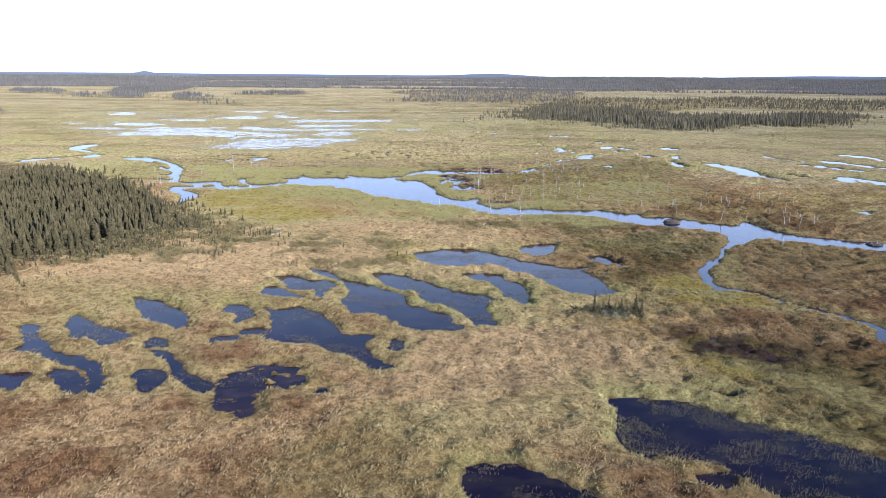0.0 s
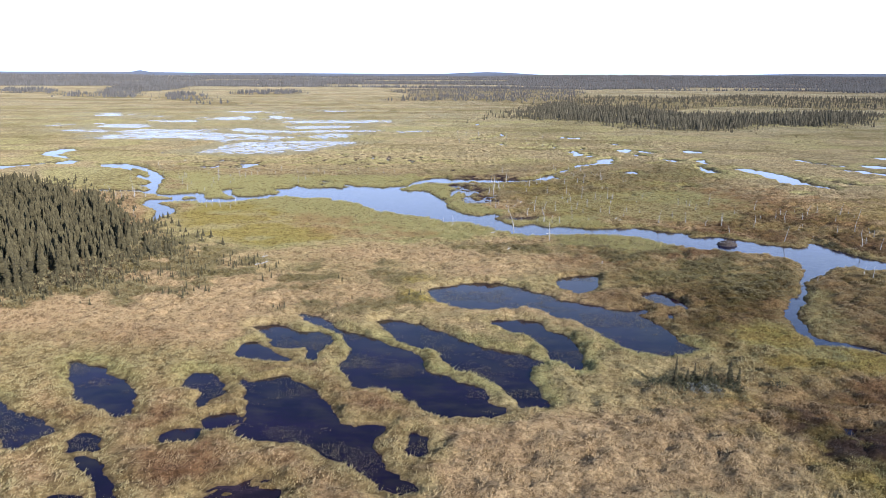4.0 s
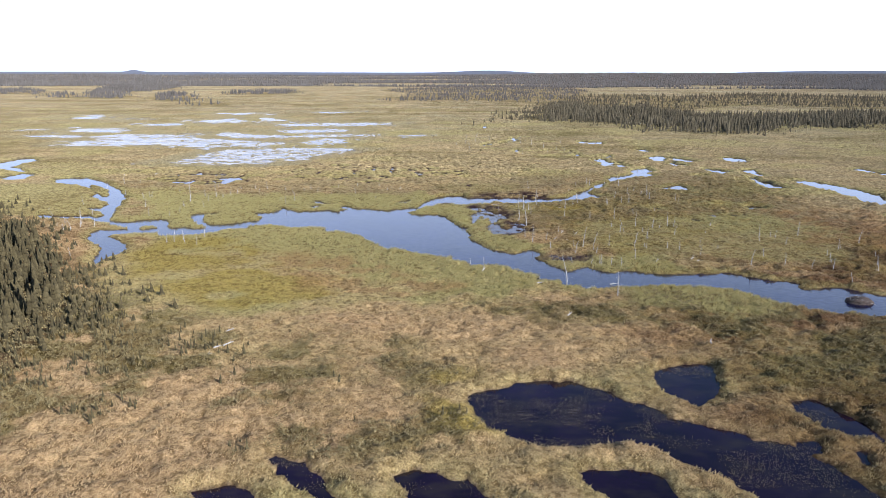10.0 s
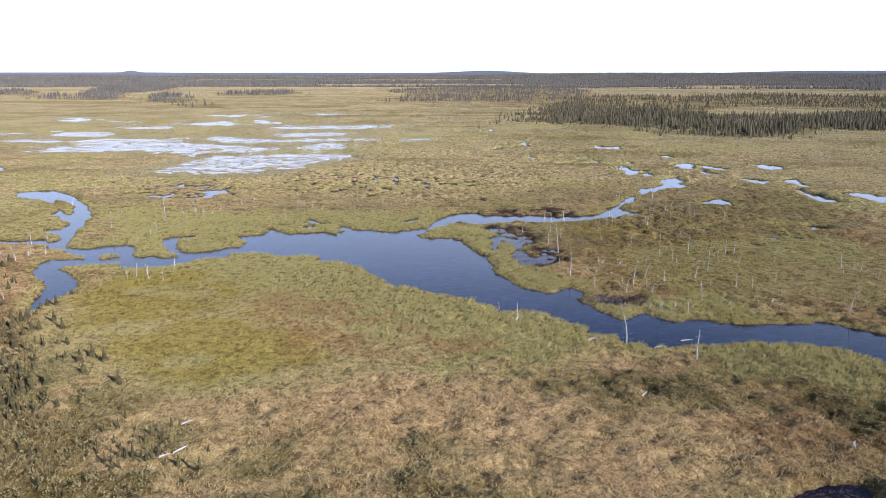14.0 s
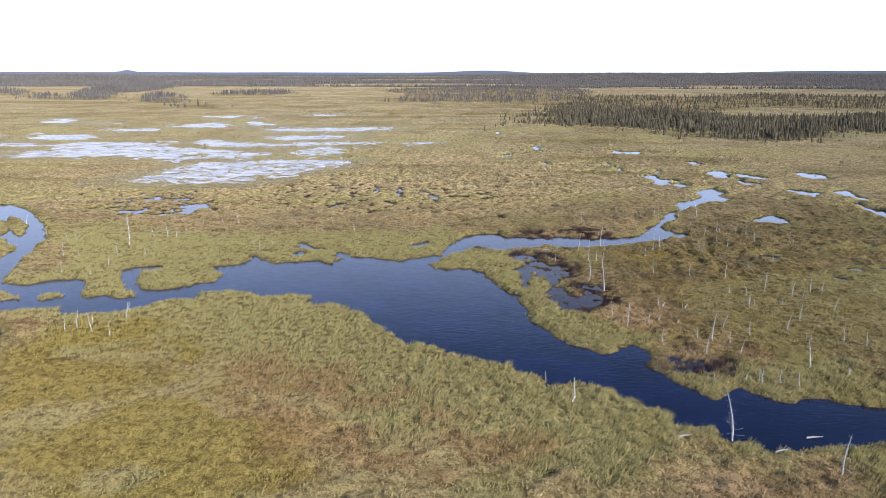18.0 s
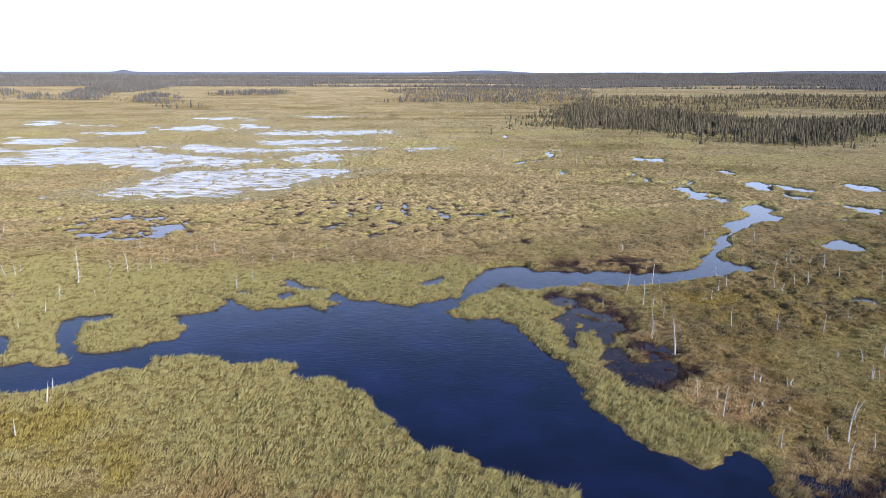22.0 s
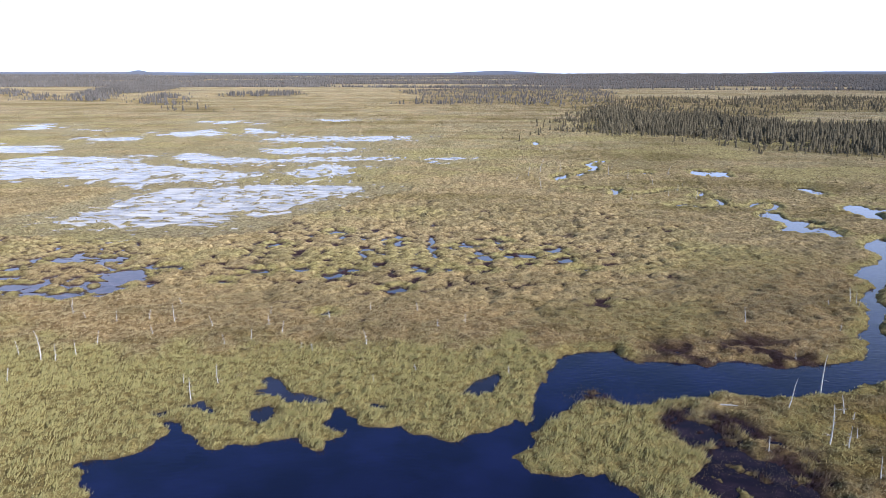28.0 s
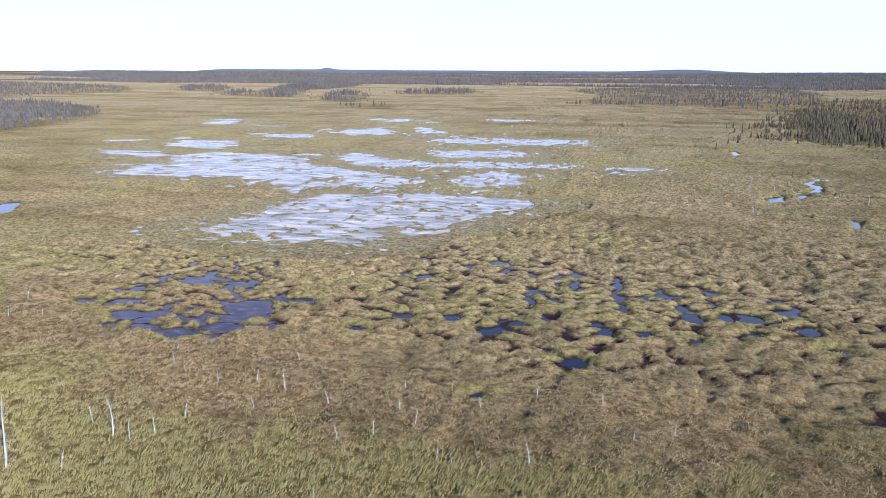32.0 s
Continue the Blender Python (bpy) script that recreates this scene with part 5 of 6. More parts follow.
tagged(new("bog_grass", tufts("bog_grass", x, y, rng.uniform(0.14, 0.32, len(x)) * swell * (1 - 0.3 * at(Z_HUM, x, y)), 0.13, 6, 0.42, (0.45, 0.10), tousle=0.5)), "dry tan bog grass and cotton sedge tufts", "grass", kind="stuff")


# sprigs of bogbean and sedge standing in the ponds
is_pond = np.array([w[3] in ("pond", "mud") for w in WATERS] + [False])
x, y = scatter(900000, -70, 60, 48, 155)
own = OWNER[np.clip(np.searchsorted(GY, y) - 1, 0, ny - 2), np.clip(np.searchsorted(GX, x) - 1, 0, nx - 2)]
patch = 0.75 * fbm(x / 5, y / 3, 66, 3) + 0.25 * fbm(x / 1.6, y / 1.6, 65, 2) + 0.05 * (y < 80) * (x > 0)
keep = (at(SHORE, x, y) < -0.15) & is_pond[own] & (smooth(0.46, 0.68, patch) > rng.uniform(0.0, 1.2, len(x)))
x, y = x[keep][:160000], y[keep][:160000]
n = len(x)
turn, size = rng.uniform(0, 2 * np.pi, n), 0.02 + 0.045 * rng.random(n) ** 2
corner = [np.stack([x + size * np.cos(turn + a) * s, y + size * np.sin(turn + a) * s, 0.012 + rng.uniform(0, 0.10, n)], -1) for a, s in ((0, 1.3), (1.9, 0.7), (4.3, 0.7))]
cols = dict(sown(x, y))
cols.update({"green": 0 * x + 0.5, "brown": 0 * x + 0.3, "mud": 0.25 + 0.75 * rng.random(n), "heath": 0 * x + 0.3, "pale": 0 * x + 0.6, "ochre": 0 * x})
pads = mesh_from("pond_leaves", np.stack(corner, 1).reshape(-1, 3), np.arange(3 * n).reshape(-1, 3), BLADES, [(k, np.repeat(v, 3)) for k, v in cols.items()])
tagged(new("pond_leaves", pads), "small floating bogbean leaves speckling the ponds", "water plants", kind="stuff")
keep = rng.random(n) < np.where((y < 80) & (x > 0), 0.35, 0.03)
x, y = x[keep], y[keep]
sprigs = tufts("pond_reeds", x, y, 0.22 - at(ZZ, x, y) + 0.2 * rng.random(len(x)), 0.06, 3, 0.2, (0.2, 0.0), {"green": 0.6, "brown": 0.3, "mud": 0.1, "heath": 0.5})
tagged(new("pond_reeds", sprigs), "thin olive reeds in the ponds", "water plants", kind="stuff")
x, y = scatter(110000, -20, 45, 195, 285)
own = OWNER[np.clip(np.searchsorted(GY, y) - 1, 0, ny - 2), np.clip(np.searchsorted(GX, x) - 1, 0, nx - 2)]
keep = (at(SHORE, x, y) < 0.1) & (at(SHORE, x, y) > -2.2) & (is_pond[own] | (at(Z_MUD, x, y) > 0.3)) & (fbm(x / 3, y / 3, 67, 3) > rng.uniform(0.35, 0.75, len(x)))
x, y = x[keep], y[keep]
sprigs = tufts("drowned_sedge", x, y, 0.16 - at(ZZ, x, y), 0.08, 4, 0.3, (0.15, 0.0), {"green": 0.25 + 0 * x, "brown": 0.8, "mud": 0.15 + 0.6 * rng.random(len(x)), "heath": 0.3})
tagged(new("drowned_sedge", sprigs), "brown drowned sedge stubble in the backwater", "water plants", kind="stuff")


# pale stalks over the flooded lawns
is_flat = np.array([w[3] == "flat" for w in WATERS] + [False])
x, y = scatter(420000, -270, 0, 350, 640)
own = OWNER[np.clip(np.searchsorted(GY, y) - 1, 0, ny - 2), np.clip(np.searchsorted(GX, x) - 1, 0, nx - 2)]
keep = is_flat[own] & (at(SHORE, x, y) < 0.5) & (fbm(x / 5, y / 2.5, 69, 3) > rng.uniform(0.3, 0.9, len(x)))
x, y = x[keep][:45000], y[keep][:45000]
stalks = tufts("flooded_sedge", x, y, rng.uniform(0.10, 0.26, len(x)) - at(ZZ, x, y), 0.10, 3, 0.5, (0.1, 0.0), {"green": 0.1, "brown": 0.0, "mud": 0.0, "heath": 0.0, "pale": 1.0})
tagged(new("flooded_sedge", stalks), "pale thin sedge stalks standing in shallow water", "sedge", kind="stuff")


def shrubs(name, x, y, size, mat, leaves=14):
    """Low twiggy bushes: a dome of small leaf blades."""
    n = len(x)
    z = at(ZZ, x, y)
    a, e = rng.uniform(0, 2 * np.pi, (n, leaves)), rng.uniform(0.05, 1.4, (n, leaves))
    s = size[:, None]
    r = s * rng.uniform(0.5, 1.0, (n, leaves))
    c = np.stack([x[:, None] + r * np.cos(a) * np.cos(e), y[:, None] + r * np.sin(a) * np.cos(e), z[:, None] + r * np.sin(e) * 0.9], -1)
    d1, d2 = rng.normal(0, 0.22, (n, leaves, 3)) * s[..., None], rng.normal(0, 0.22, (n, leaves, 3)) * s[..., None]
    v = np.stack([c, c + d1, c + d2], 2).reshape(-1, 3)
    return mesh_from(name, v, np.arange(len(v)).reshape(-1, 3), mat)


x, y = scatter(260000, -118, 92, 50, 345)
keep = (at(ZZ, x, y) > 0.2) & (at(A_SHRUB, x, y) * (0.55 + 0.9 * at(Z_SHRUB, x, y)) > rng.uniform(0.2, 1.3, len(x)))
x, y = x[keep][:46000], y[keep][:46000]
tagged(new("heath_shrubs", shrubs("heath_shrubs", x, y, rng.uniform(0.2, 0.52, len(x)), SHRUB, 16)), "low olive-brown leatherleaf and heath bushes", "shrub", kind="stuff")


x, y = scatter(60000, -420, 420, 345, 1300)
keep = (np.abs(x + 60) < 0.75 * (y - 60)) & (at(ZZ, x, y) > 0.1) & (fbm(x / 30, y / 60, 68, 4) > rng.uniform(0.4, 0.75, len(x)))
x, y = x[keep][:16000], y[keep][:16000]
tagged(new("far_shrubs", shrubs("far_shrubs", x, y, rng.uniform(0.5, 1.5, len(x)), SHRUB, 8)), "scattered olive bushes over the far bog", "shrub", kind="stuff")


# ---- spruces ----
def part(name, me, parent, label=""):
    ob = new(name, me)
    ob.parent = parent
    if label:
        ob["label"] = label
    return ob


def cone(path, radii, sides=6):
    """A tapered tube along a path: verts and triangles."""
    v, f = [], []
    for (px, py, pz), r in zip(path, radii):
        for k in range(sides):
            a = 2 * math.pi * k / sides
            v.append((px + r * math.cos(a), py + r * math.sin(a), pz))
    for i in range(len(path) - 1):
        for k in range(sides):
            p, q = i * sides + k, i * sides + (k + 1) % sides
            f += [(p, q, q + sides), (p, q + sides, p + sides)]
    return v, f


def crown_mesh(name, h, r, rnd, whorls, per):
    """Narrow ragged spruce crown of drooping boughs."""
    v, f = [], []
    for w in range(whorls):
        t = w / (whorls - 1)
        rr = r * (1 - t) ** 0.8 * rnd.uniform(0.7, 1.1) + 0.05
        if t > 0.86:
            rr = max(rr, 0.12 * r + 0.05)
        for k in range(per):
            a = 2 * math.pi * (k + rnd.random()) / per
            le = rr * rnd.uniform(0.6, 1.2)
            z = h * min(0.97, 0.08 + 0.88 * (t + rnd.uniform(-0.5, 0.5) / whorls))
            ca, sa = math.cos(a), math.sin(a)
            wd = le * 0.42 + 0.03
            dz = -0.45 * le + 0.05
            b = len(v)
            v += [(0, 0, z + 0.10 * h / whorls), (ca * le * 0.6 - sa * wd, sa * le * 0.6 + ca * wd, z + dz * 0.6 - 0.05), (ca * le, sa * le, z + dz), (ca * le * 0.6 + sa * wd, sa * le * 0.6 - ca * wd, z + dz * 0.6 - 0.05), (ca * le * 0.5, sa * le * 0.5, z + dz * 0.3 + 0.10)]
            f += [(b, b + 1, b + 4), (b + 1, b + 2, b + 4), (b + 2, b + 3, b + 4), (b + 3, b, b + 4)]
    b = len(v)
    v += [(0.05, 0, h * 0.93), (-0.04, 0.05, h * 0.93), (-0.04, -0.05, h * 0.93), (0, 0, h)]
    f += [(b, b + 1, b + 3), (b + 1, b + 2, b + 3), (b + 2, b, b + 3)]
    return mesh_from(name, v, f, NEEDLES)


rnd = random.Random(5)
SPRUCES = []
for k in range(5):
    h, r = 4.0 + 0.5 * k, 0.72 + 0.08 * k
    root = new("spruce")
    tv, tf = cone([(0, 0, -0.2), (0.02, 0, h * 0.5), (0, 0, h * 0.95)], [0.09, 0.05, 0.01])
    part("trunk", mesh_from("trunk", tv, tf, BARK), root)
    part("crown", crown_mesh("crown", h, r, rnd, 16, 7), root)
    tagged(root, "slender dark olive black spruce at the edge of the stand", "tree", "spruce stand")
    SPRUCES.append((root, h))


def bulk_trees(name, label, x, y, height, width, mat, tiers=4, sides=5, dead=0.0):
    """Far trees in one mesh: stacked ragged skirts."""
    n = len(x)
    z = at(ZZ, x, y)
    V, Fc, base = [], [], 0
    for t in range(tiers):
        a = rng.uniform(0, 2 * np.pi, (n, 1)) + np.arange(sides) * 2 * np.pi / sides
        f = t / tiers
        rr = width[:, None] * (1 - f) ** 0.85 * rng.uniform(0.6, 1.25, (n, sides))
        lo = height[:, None] * (0.06 + 0.9 * f) - rr * 0.25
        ring = np.stack([x[:, None] + rr * np.cos(a), y[:, None] + rr * np.sin(a), z[:, None] + lo], -1)
        top = np.stack([x, y, z + height * min(1.0, f + 1.7 / tiers)], -1)[:, None, :]
        V.append(np.concatenate([ring, top], 1).reshape(-1, 3))
        k = np.arange(sides)
        tri = np.stack([k, (k + 1) % sides, np.full(sides, sides)], -1)
        Fc.append((np.arange(n)[:, None, None] * (sides + 1) + tri[None]).reshape(-1, 3) + base)
        base += n * (sides + 1)
    return tagged(new(name, mesh_from(name, np.concatenate(V), np.concatenate(Fc), mat)), label, "trees", kind="stuff")


def stand(pts, n, soft=0.0):
    """Places inside a zone's outline, thinning to its edge."""
    q = np.array(pts)
    x, y = scatter(n, q[:, 0].min() - soft, q[:, 0].max() + soft, q[:, 1].min() - soft, q[:, 1].max() + soft)
    d = distance(x, y, pts, 60.0) + (fbm(x / 12, y / 12, 91) - 0.5) * max(soft, 4.0)
    keep = d < soft * rng.uniform(-1.2, 1.0, len(x)) ** 3
    return x[keep], y[keep], d[keep]


stands = ZONES["spruce"]
x, y, d = stand(stands[0], 17000, 12.0)
keep = (at(ZZ, x, y) > 0.15) & (x > -150)
x, y, d = x[keep], y[keep], d[keep]
near = np.hypot(x, y - 60) + rng.uniform(0, 12, len(x))
order = np.argsort(near)
hgt = np.where(d > -6, rng.uniform(0.8, 2.2, len(x)), rng.uniform(2.6, 5.0, len(x))) * (0.7 + 0.5 * fbm(x / 15, y / 15, 95))
for i in order[:280]:
    root, h = SPRUCES[rnd.randrange(5)]
    s = hgt[i] / h
    c = copy_thing(root, pose(x[i], y[i], float(at(ZZ, x[i:i + 1], y[i:i + 1])[0]) - 0.03, rnd.uniform(-3, 3), rnd.uniform(-3, 3), rnd.uniform(0, 360)))
    c.scale = (s * 1.2, s * 1.2, s)
i = order[280:]
bulk_trees("spruce_stand", "dense stand of stunted olive-dark black spruces", x[i], y[i], hgt[i], 0.16 * hgt[i] + 0.25, NEEDLES, 5, 6)
x, y = scatter(40000, -118, 20, 95, 235)
keep = (at(Z_SHRUB, x, y) > 0.4) & (at(ZZ, x, y) > 0.3) & (fbm(x / 6, y / 6, 98, 3) - 0.004 * (x + 70) > rng.uniform(0.45, 0.95, len(x)))
x, y = x[keep][:1300], y[keep][:1300]
hh = rng.uniform(0.4, 1.5, len(x))
bulk_trees("dwarf_spruces", "knee-high olive dwarf spruces among heath", x, y, hh, 0.14 * hh + 0.07, NEEDLES, 4, 5)
for root, h in SPRUCES:
    root.matrix_world = pose(-112 - 2 * h, 190 + 5 * h, 0.3)

def extent(pts):
    q = np.array(pts)
    x, y = q[:, 0], q[:, 1]
    return abs(np.dot(x, np.roll(y, 1)) - np.dot(y, np.roll(x, 1))) / 2, np.ptp(x) * np.ptp(y)


for k, pts in enumerate(stands[1:]):
    area, box = extent(pts)
    want = min(11000 if k < 1 else 5000 if k < 2 else 6000, area / (6 if k < 2 else 16 if k < 5 else 50))
    x, y, d = stand(pts, int(min(70000, want * box / area)), 22.0 if k < 2 else 10.0 if k < 5 else 30.0)
    gap = 0.55 * fbm(x / 45, y / 70, 93, 3) + 0.45 * fbm(x / 9, y / 14, 92, 2) > rng.uniform(0.28, 0.58, len(x)) + (0.0 if k < 1 else 0.07)
    x, y, d = x[gap], y[gap], d[gap]
    tall = 1.8 + 5.2 * rng.random(len(x)) ** 1.3 if k < 5 else rng.uniform(6.0, 9.0, len(x))
    hh = tall * np.where(d > -4, 0.5, np.where(d > -14, 0.8, 1.0)) * (0.55 + 0.85 * fbm(x / 24, y / 30, 94))
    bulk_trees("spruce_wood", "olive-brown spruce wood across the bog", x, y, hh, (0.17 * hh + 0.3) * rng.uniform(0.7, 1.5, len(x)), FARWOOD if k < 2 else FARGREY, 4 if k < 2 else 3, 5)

for pts in ZONES["edge_trees"]:
    x, y, d = stand(pts, 7000, 25.0)
    thin = fbm(x / 18, y / 30, 96, 3) > rng.uniform(0.4, 0.9, len(x))
    x, y = x[thin], y[thin]
    hh = rng.uniform(1.5, 4.8, len(x))
    bulk_trees("edge_trees", "sparse stunted spruces before the wood", x, y, hh, 0.14 * hh + 0.25, FARWOOD, 4, 5)

# far woods to the horizon, with pale bog between
x, y = scatter(110000, -3800, 3800, 1900, 4700)
dens = fbm(x / 800, y / 220, 97, 3) + 0.16 * smooth(-200, 700, x) + 0.22 * smooth(2300, 3200, y)
keep = (dens > 0.585) & (np.abs(x) < 0.9 * y)
x, y = x[keep][:42000], y[keep][:42000]
hh = rng.uniform(6, 11, len(x))
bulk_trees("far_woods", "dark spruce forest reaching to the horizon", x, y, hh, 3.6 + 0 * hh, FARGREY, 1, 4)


# ---- hills behind ----
def hills():
    xs = np.linspace(-4200, 4200, 320)
    h = 44 + 8 * fbm(xs / 900, 0 * xs, 71) + 12 * np.exp(-((xs + 2020) / 45) ** 2) + 14 * np.exp(-((xs - 330) / 240) ** 2) + 18 * smooth(1500, 2600, xs)
    v = np.concatenate([np.stack([xs, 0 * xs + 4760, 0 * xs + 20], -1), np.stack([xs, 0 * xs + 4800, h * 0.9], -1), np.stack([xs, 0 * xs + 4840, h + 4], -1), np.stack([xs, 0 * xs + 4872, 0 * xs - 5], -1)])
    n = len(xs)
    k = np.arange(n - 1)
    f = np.concatenate([np.stack([r * n + k, r * n + k + 1, (r + 1) * n + k + 1, (r + 1) * n + k], -1) for r in range(3)])
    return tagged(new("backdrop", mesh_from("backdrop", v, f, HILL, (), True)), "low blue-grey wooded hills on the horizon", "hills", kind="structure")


hills()

# ---- dead trees along the creek ----
SNAGS_A = [(13.0, 186.7, 5.8), (20.4, 180.3, 4.6), (27.1, 187.1, 2.2), (12.0, 236.4, 5.6), (21.1, 212.9, 4.5), (27.2, 214.8, 2.6), (11.2, 218.9, 4.2), (10.9, 243.2, 3.9), (12.9, 263.3, 3.6), (18.5, 267.3, 4.8), (13.4, 255.7, 4.2), (14.8, 254.8, 2.4), (29.8, 263.6, 2.3), (42.6, 273.1, 2.5), (50.0, 297.3, 4.6), (-76.0, 276.0, 3.8), (-74.1, 276.0, 2.3), (-81.4, 268.5, 6.7), (-65.2, 284.6, 1.4), (-79.9, 277.9, 2.0), (-72.2, 289.1, 1.6), (-66.0, 297.5, 1.2), (-118.1, 308.9, 2.2), (-114.6, 301.6, 1.6)]
SNAGS_B = [(-109.8, 302.9, 1.2), (85.5, 171.4, 3.7), (89.2, 170.9, 2.5), (93.9, 173.1, 2.8), (72.1, 177.9, 3.9), (75.3, 150.4, 2.2), (72.9, 149.3, 1.6), (63.7, 147.9, 1.4), (-96.2, 272.4, 2.7), (-94.5, 272.4, 2.9), (-94.6, 274.6, 2.0), (18.3, 227.2, 1.5), (21.8, 226.2, 1.2), (10.1, 223.3, 2.2), (22.1, 199.8, 2.2), (-1.1, 195.9, 2.6), (-67.6, 218.5, 2.7), (-68.9, 217.7, 2.3), (-66.4, 220.3, 1.7), (-69.0, 228.0, 2.2), (-3.4, 201.2, 1.2), (-3.6, 269.6, 1.3), (12.3, 223.2, 1.4), (-4.8, 230.4, 2.0)]
SNAGS_C = [(29.3, 244.1, 2.2), (25.4, 272.8, 2.7), (6.7, 254.2, 1.6), (-36.0, 295.0, 1.2), (-21.6, 289.9, 1.4), (-25.7, 287.6, 1.2), (-89.9, 284.3, 1.3), (6.3, 416.0, 4.3), (10.9, 454.6, 5.1), (18.7, 456.9, 4.3), (5.1, 442.3, 4.9), (-0.2, 431.1, 2.3)]


def dead_tree(x, y, h, seed):
    r = random.Random(seed)
    root = new("dead_tree")
    lx, ly = r.uniform(-0.28, 0.28) * h, r.uniform(-0.15, 0.15) * h
    kx, ky = r.uniform(-0.04, 0.04) * h, r.uniform(-0.04, 0.04) * h

    def axis(t):
        return lx * t * t + kx * math.sin(5 * t), ly * t + ky * math.sin(4 * t), -0.3 + (h + 0.3) * t

    v, f = cone([axis(t) for t in (0, 0.25, 0.5, 0.75, 1)], [0.042 + 0.012 * h, 0.036 + 0.010 * h, 0.028 + 0.007 * h, 0.02 + 0.005 * h, 0.012], 5)
    part("trunk", mesh_from("trunk", v, f, DEADWOOD), root)
    full = r.random()
    for k in range(int(8 + h * 8 * full) if full > 0.3 else 5):
        t = r.uniform(0.18, 0.96)
        a, le = r.uniform(0, 6.28), (0.3 + 0.15 * h) * (1.2 - t) * r.uniform(0.45, 1.15)
        b = axis(t)
        m = (b[0] + 0.5 * le * math.cos(a), b[1] + 0.5 * le * math.sin(a), b[2] + le * r.uniform(-0.15, 0.2))
        e = (b[0] + le * math.cos(a + 0.3), b[1] + le * math.sin(a + 0.3), m[2] + le * r.uniform(-0.3, 0.25))
        v, f = cone([b, m, e], [0.024, 0.018, 0.009], 3)
        part("branch", mesh_from("branch", v, f, DEADWOOD), root)
    root.matrix_world = pose(x, y, max(-0.05, float(at(ZZ, np.array([x]), np.array([y]))[0])), 0, 0, r.uniform(0, 360))
    return tagged(root, "bleached bare dead tree standing in the marsh", "dead tree", "dead trees")


for k, (x, y, h) in enumerate(SNAGS_A + SNAGS_B + SNAGS_C):
    if at(SHORE, np.array([x]), np.array([y]))[0] < -1.0:
        continue
    dead_tree(x, y, h, k)
# the smaller ones, scattered over the drowned edges
rs = random.Random(23)
for n, x0, x1, y0, y1 in ((30, 12, 50, 196, 235), (30, 60, 100, 175, 230), (20, -110, -78, 228, 262), (44, 10, 62, 212, 300), (16, 50, 110, 185, 215), (12, -60, -10, 262, 300), (14, -120, -70, 250, 300), (12, 22, 60, 380, 470), (7, -75, -40, 275, 305), (8, -90, -55, 205, 235)):
    for k in range(n):
        x, y = rs.uniform(x0, x1), rs.uniform(y0, y1)
        if at(SHORE, np.array([x]), np.array([y]))[0] > 0.4:
            dead_tree(x, y, rs.uniform(0.9, 2.4) if rs.random() < 0.8 else rs.uniform(2.4, 3.6), 500 + n * 40 + k)


# ---- beaver lodge in the creek ----
def lodge(x, y, r, h, n, seed, name, label, category):
    rd = random.Random(seed)
    root = new(name)
    bm = bmesh.new()
    bmesh.ops.create_icosphere(bm, subdivisions=3, radius=1.0)
    for v in bm.verts:
        k = 1 + 0.25 * (noise.noise(v.co * 2.3 + Vector((seed, 0, 0))))
        v.co = Vector((v.co.x * r * k, v.co.y * r * 0.7 * k, max(v.co.z, -0.2) * h * k))
    me = bpy.data.meshes.new("mound")
    bm.to_mesh(me)
    bm.free()
    me.materials.append(STICKS)
    part("mound", me, root)
    for k in range(n):
        a, u = rd.uniform(0, 6.28), rd.uniform(0.1, 0.95) ** 0.6
        px, py = math.cos(a) * r * u, math.sin(a) * r * 0.7 * u
        pz = h * math.sqrt(max(0, 1 - u * u)) + 0.05
        b, le = rd.uniform(0, 6.28), rd.uniform(0.5, 1.4)
        dx, dy, dz = math.cos(b) * le / 2, math.sin(b) * le / 2, rd.uniform(-0.25, 0.25) * le
        v, f = cone([(px - dx, py - dy, pz - dz), (px + dx, py + dy, pz + dz)], [0.045, 0.03], 4)
        part("stick", mesh_from("stick", v, f, DEADWOOD if rd.random() < 0.25 else STICKS), root)
    root.matrix_world = pose(x, y, 0.0, 0, 0, -8)
    return tagged(root, label, category)


lodge(59.2, 177.2, 2.1, 0.9, 90, 3, "beaver_lodge", "brown mound of piled sticks standing in the creek", "beaver lodge")
lodge(98.2, 154.4, 1.8, 0.6, 50, 4, "brushwood_pile", "low pile of brown brushwood on the creek bank", "brushwood")
lodge(41.4, 201.1, 1.6, 0.5, 50, 5, "brushwood_pile", "low tangle of dead brown twigs in the marsh", "brushwood")

# ---- the lone clump of dwarf spruces among grey bushes ----
CLUMP = (27.1, 103.7)
for k, (dx, dy, h) in enumerate(((-3.2, 0.6, 2.6), (-1.9, 0.2, 1.5), (-1.0, 0.5, 1.9), (1.2, 1.3, 1.6), (3.3, 0.7, 2.3), (4.1, 0.0, 1.7), (-0.2, -0.4, 1.2))):
    root, hh = SPRUCES[k % 5]
    x, y = CLUMP[0] + dx, CLUMP[1] + dy
    c = copy_thing(root, pose(x, y, float(at(ZZ, np.array([x]), np.array([y]))[0]) - 0.05, 0, 0, 70 * k))
    c.scale = (0.6, 0.6, 1.35 * h / hh)
    tagged(c, "thin dark dwarf spruce rising from grey bushes", "tree", "dwarf spruces")


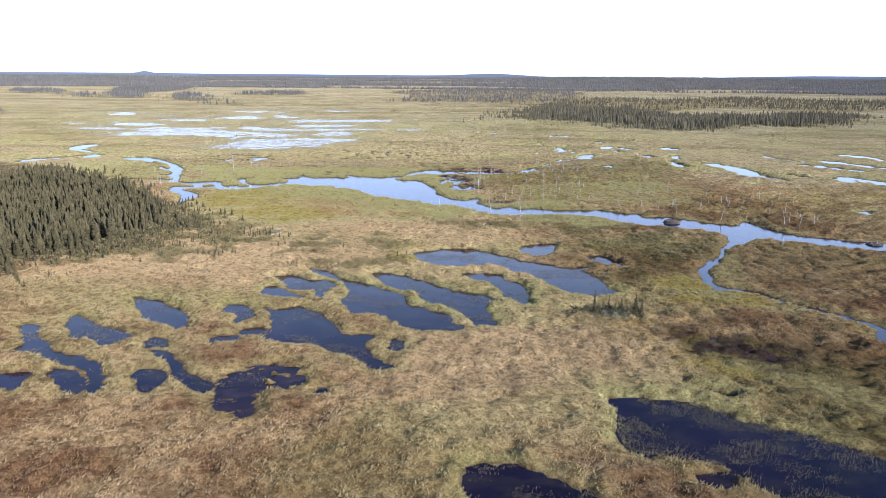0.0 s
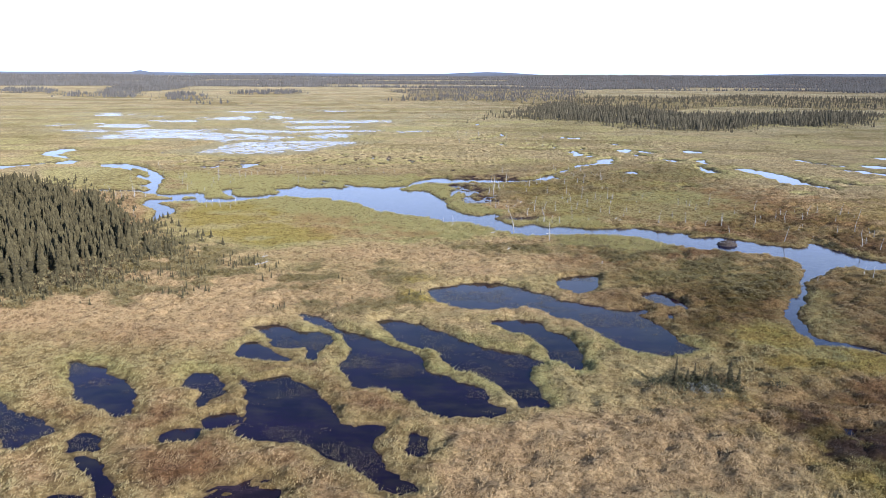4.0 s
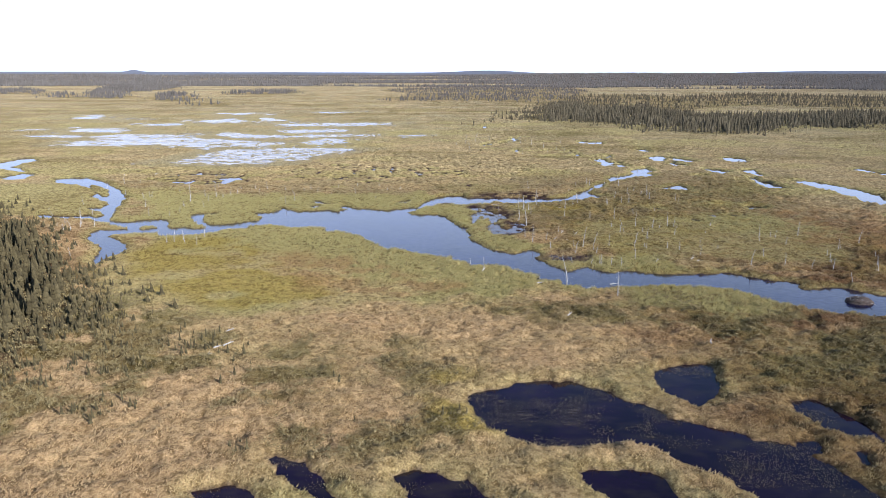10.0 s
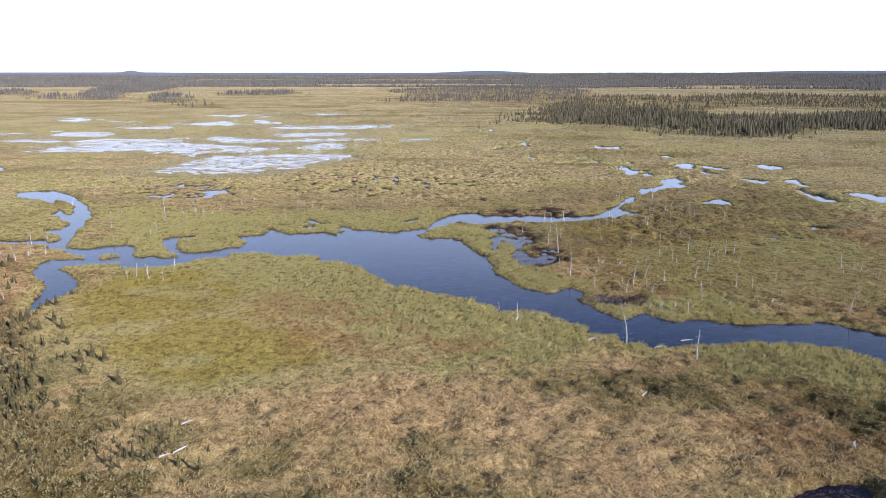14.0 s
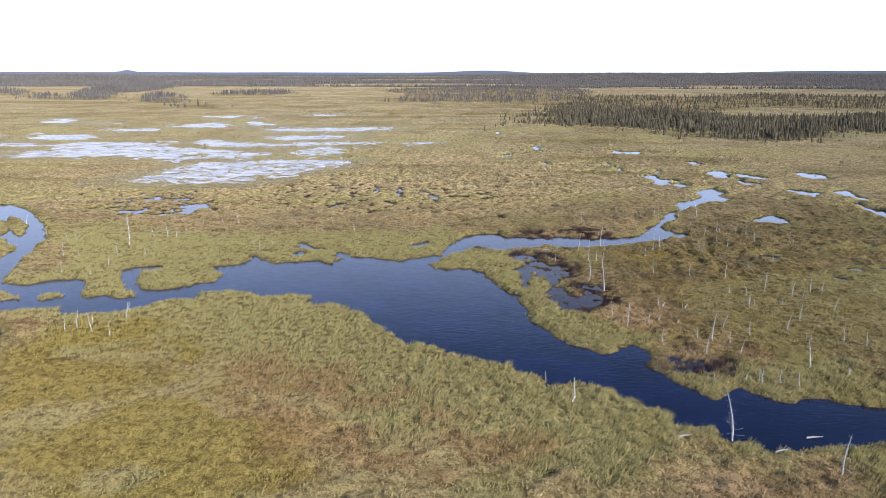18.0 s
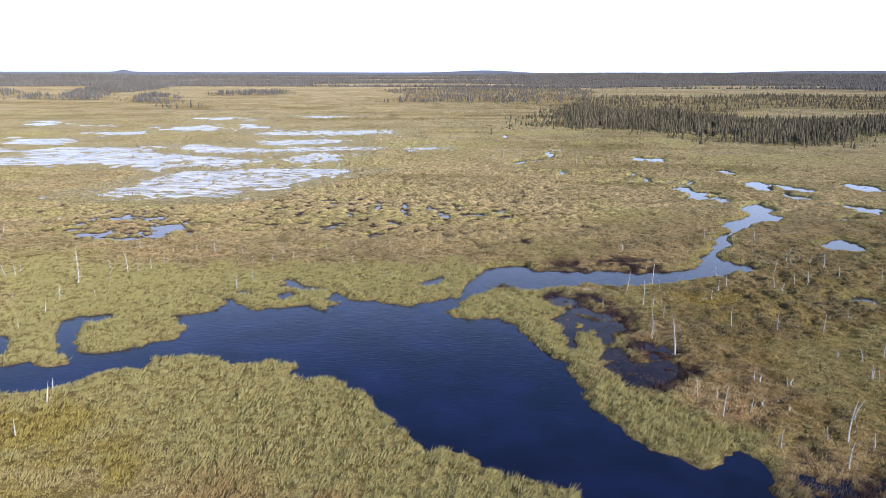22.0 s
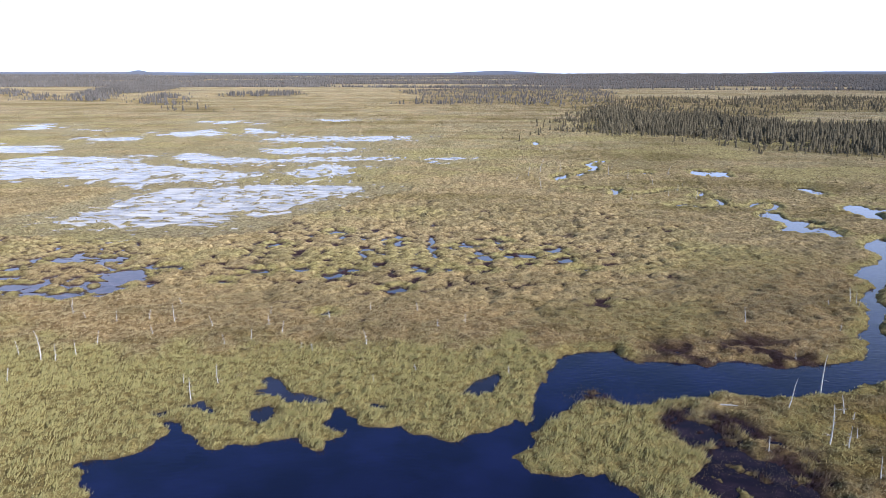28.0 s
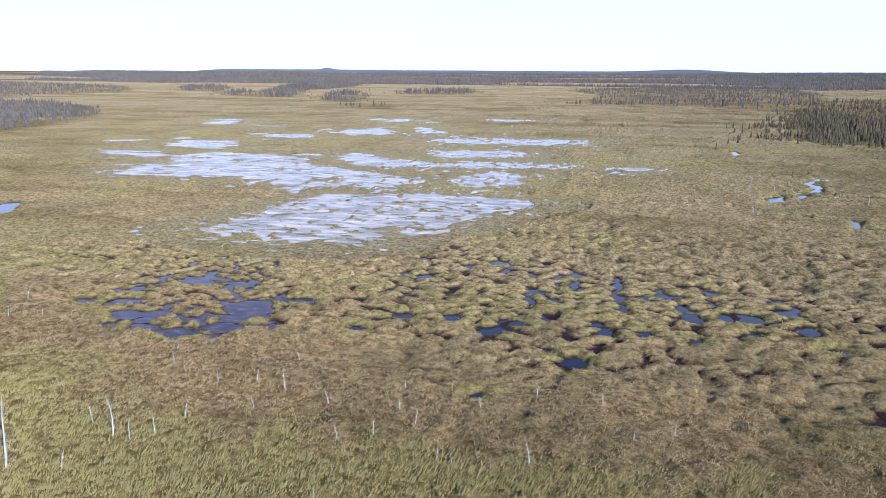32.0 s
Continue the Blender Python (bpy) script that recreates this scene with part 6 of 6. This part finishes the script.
def bush(x, y, size, mat, label, group, seed):
    """One round bush: a few stems and a dome of small leaves."""
    g = np.random.default_rng(seed)
    n = 150
    a, e, r = g.uniform(0, 2 * np.pi, n), g.uniform(0.0, 1.5, n), size * g.uniform(0.45, 1.0, n)
    c = np.stack([r * np.cos(a) * np.cos(e) * 1.25, r * np.sin(a) * np.cos(e), r * np.sin(e) + 0.05], -1)
    v = np.stack([c, c + g.normal(0, 0.13 * size, (n, 3)), c + g.normal(0, 0.13 * size, (n, 3))], 1).reshape(-1, 3)
    root = new("bush")
    part("foliage", mesh_from("foliage", v, np.arange(3 * n).reshape(-1, 3), mat), root)
    for k in range(3):
        ang = 2.1 * k + seed
        sv, sf = cone([(0, 0, -0.1), (0.5 * size * math.cos(ang), 0.5 * size * math.sin(ang), 0.8 * size)], [0.03, 0.01], 4)
        part("stem", mesh_from("stem", sv, sf, BARK), root)
    root.matrix_world = pose(x, y, float(at(ZZ, np.array([x]), np.array([y]))[0]), 0, 0, 40 * seed)
    return tagged(root, label, "bush", group)


rb = random.Random(31)
for k in range(40):
    bush(CLUMP[0] + rb.gauss(0, 2.7), CLUMP[1] - 0.3 + rb.gauss(0, 0.9), rb.uniform(0.5, 0.95), DARKBUSH, "dark leathery bush round the dwarf spruces", "dark bushes", k)
for k in range(14):
    bush(CLUMP[0] - 0.4 + rb.gauss(0, 1.0), CLUMP[1] - 1.6 + rb.gauss(0, 0.5), rb.uniform(0.4, 0.7), SILVER, "silvery grey willow bush at the clump's foot", "silver willows", 60 + k)


# ---- fallen logs ----
def log(x, y, le, turn, seed):
    rd = random.Random(seed)
    root = new("fallen_log")
    v, f = cone([(-le / 2, 0, 0.0), (0, 0.1, 0.1), (le / 2, 0, 0.25)], [0.1, 0.08, 0.03], 6)
    for p in range(len(v)):
        # lay the rings across the log
        ring, k = divmod(p, 6)
        r = (0.1, 0.08, 0.03)[ring]
        c = ((-le / 2, 0, 0.0), (0, 0.1, 0.1), (le / 2, 0, 0.25))[ring]
        v[p] = (c[0], c[1] + r * math.cos(k * math.pi / 3), c[2] + r * math.sin(k * math.pi / 3))
    part("trunk", mesh_from("trunk", v, f, DEADWOOD), root)
    for k in range(rd.randrange(1, 4)):
        t = rd.uniform(-0.3, 0.4) * le
        v, f = cone([(t, 0.05, 0.1), (t + 0.3, rd.uniform(-0.3, 0.3), rd.uniform(0.4, 0.8))], [0.03, 0.01], 4)
        part("branch", mesh_from("branch", v, f, DEADWOOD), root)
    root.matrix_world = pose(x, y, max(0.02, float(at(ZZ, np.array([x]), np.array([y]))[0])) + 0.12, 0, 0, turn)
    return tagged(root, "bleached fallen log lying in the marsh", "log", "fallen logs")


for k, (x, y, le, turn) in enumerate(((16.7, 184.1, 1.4, 5), (33.6, 201.8, 1.1, 50), (21.4, 186.9, 1.5, -10), (16.7, 221.5, 1.1, 55), (19.0, 220.1, 0.7, 50), (-1.2, 195.0, 1.3, 60), (19.2, 227.5, 1.5, 60), (22.3, 226.4, 0.8, 60), (6.7, 263.8, 1.8, -25), (23.9, 257.7, 0.8, -30), (8.3, 187.0, 1.4, 0), (40.8, 202.7, 1.1, 40), (41.4, 201.1, 1.1, 35), (-112.1, 322.2, 1.0, 60), (-37.9, 157.3, 1.5, 40), (-39.1, 156.3, 1.0, 10), (-39.4, 163.3, 1.1, 20), (10.1, 168.4, 1.0, 40), (27.0, 156.8, 0.9, 70), (-39.6, 154.3, 0.8, 10))):
    log(x, y, le, turn, k)
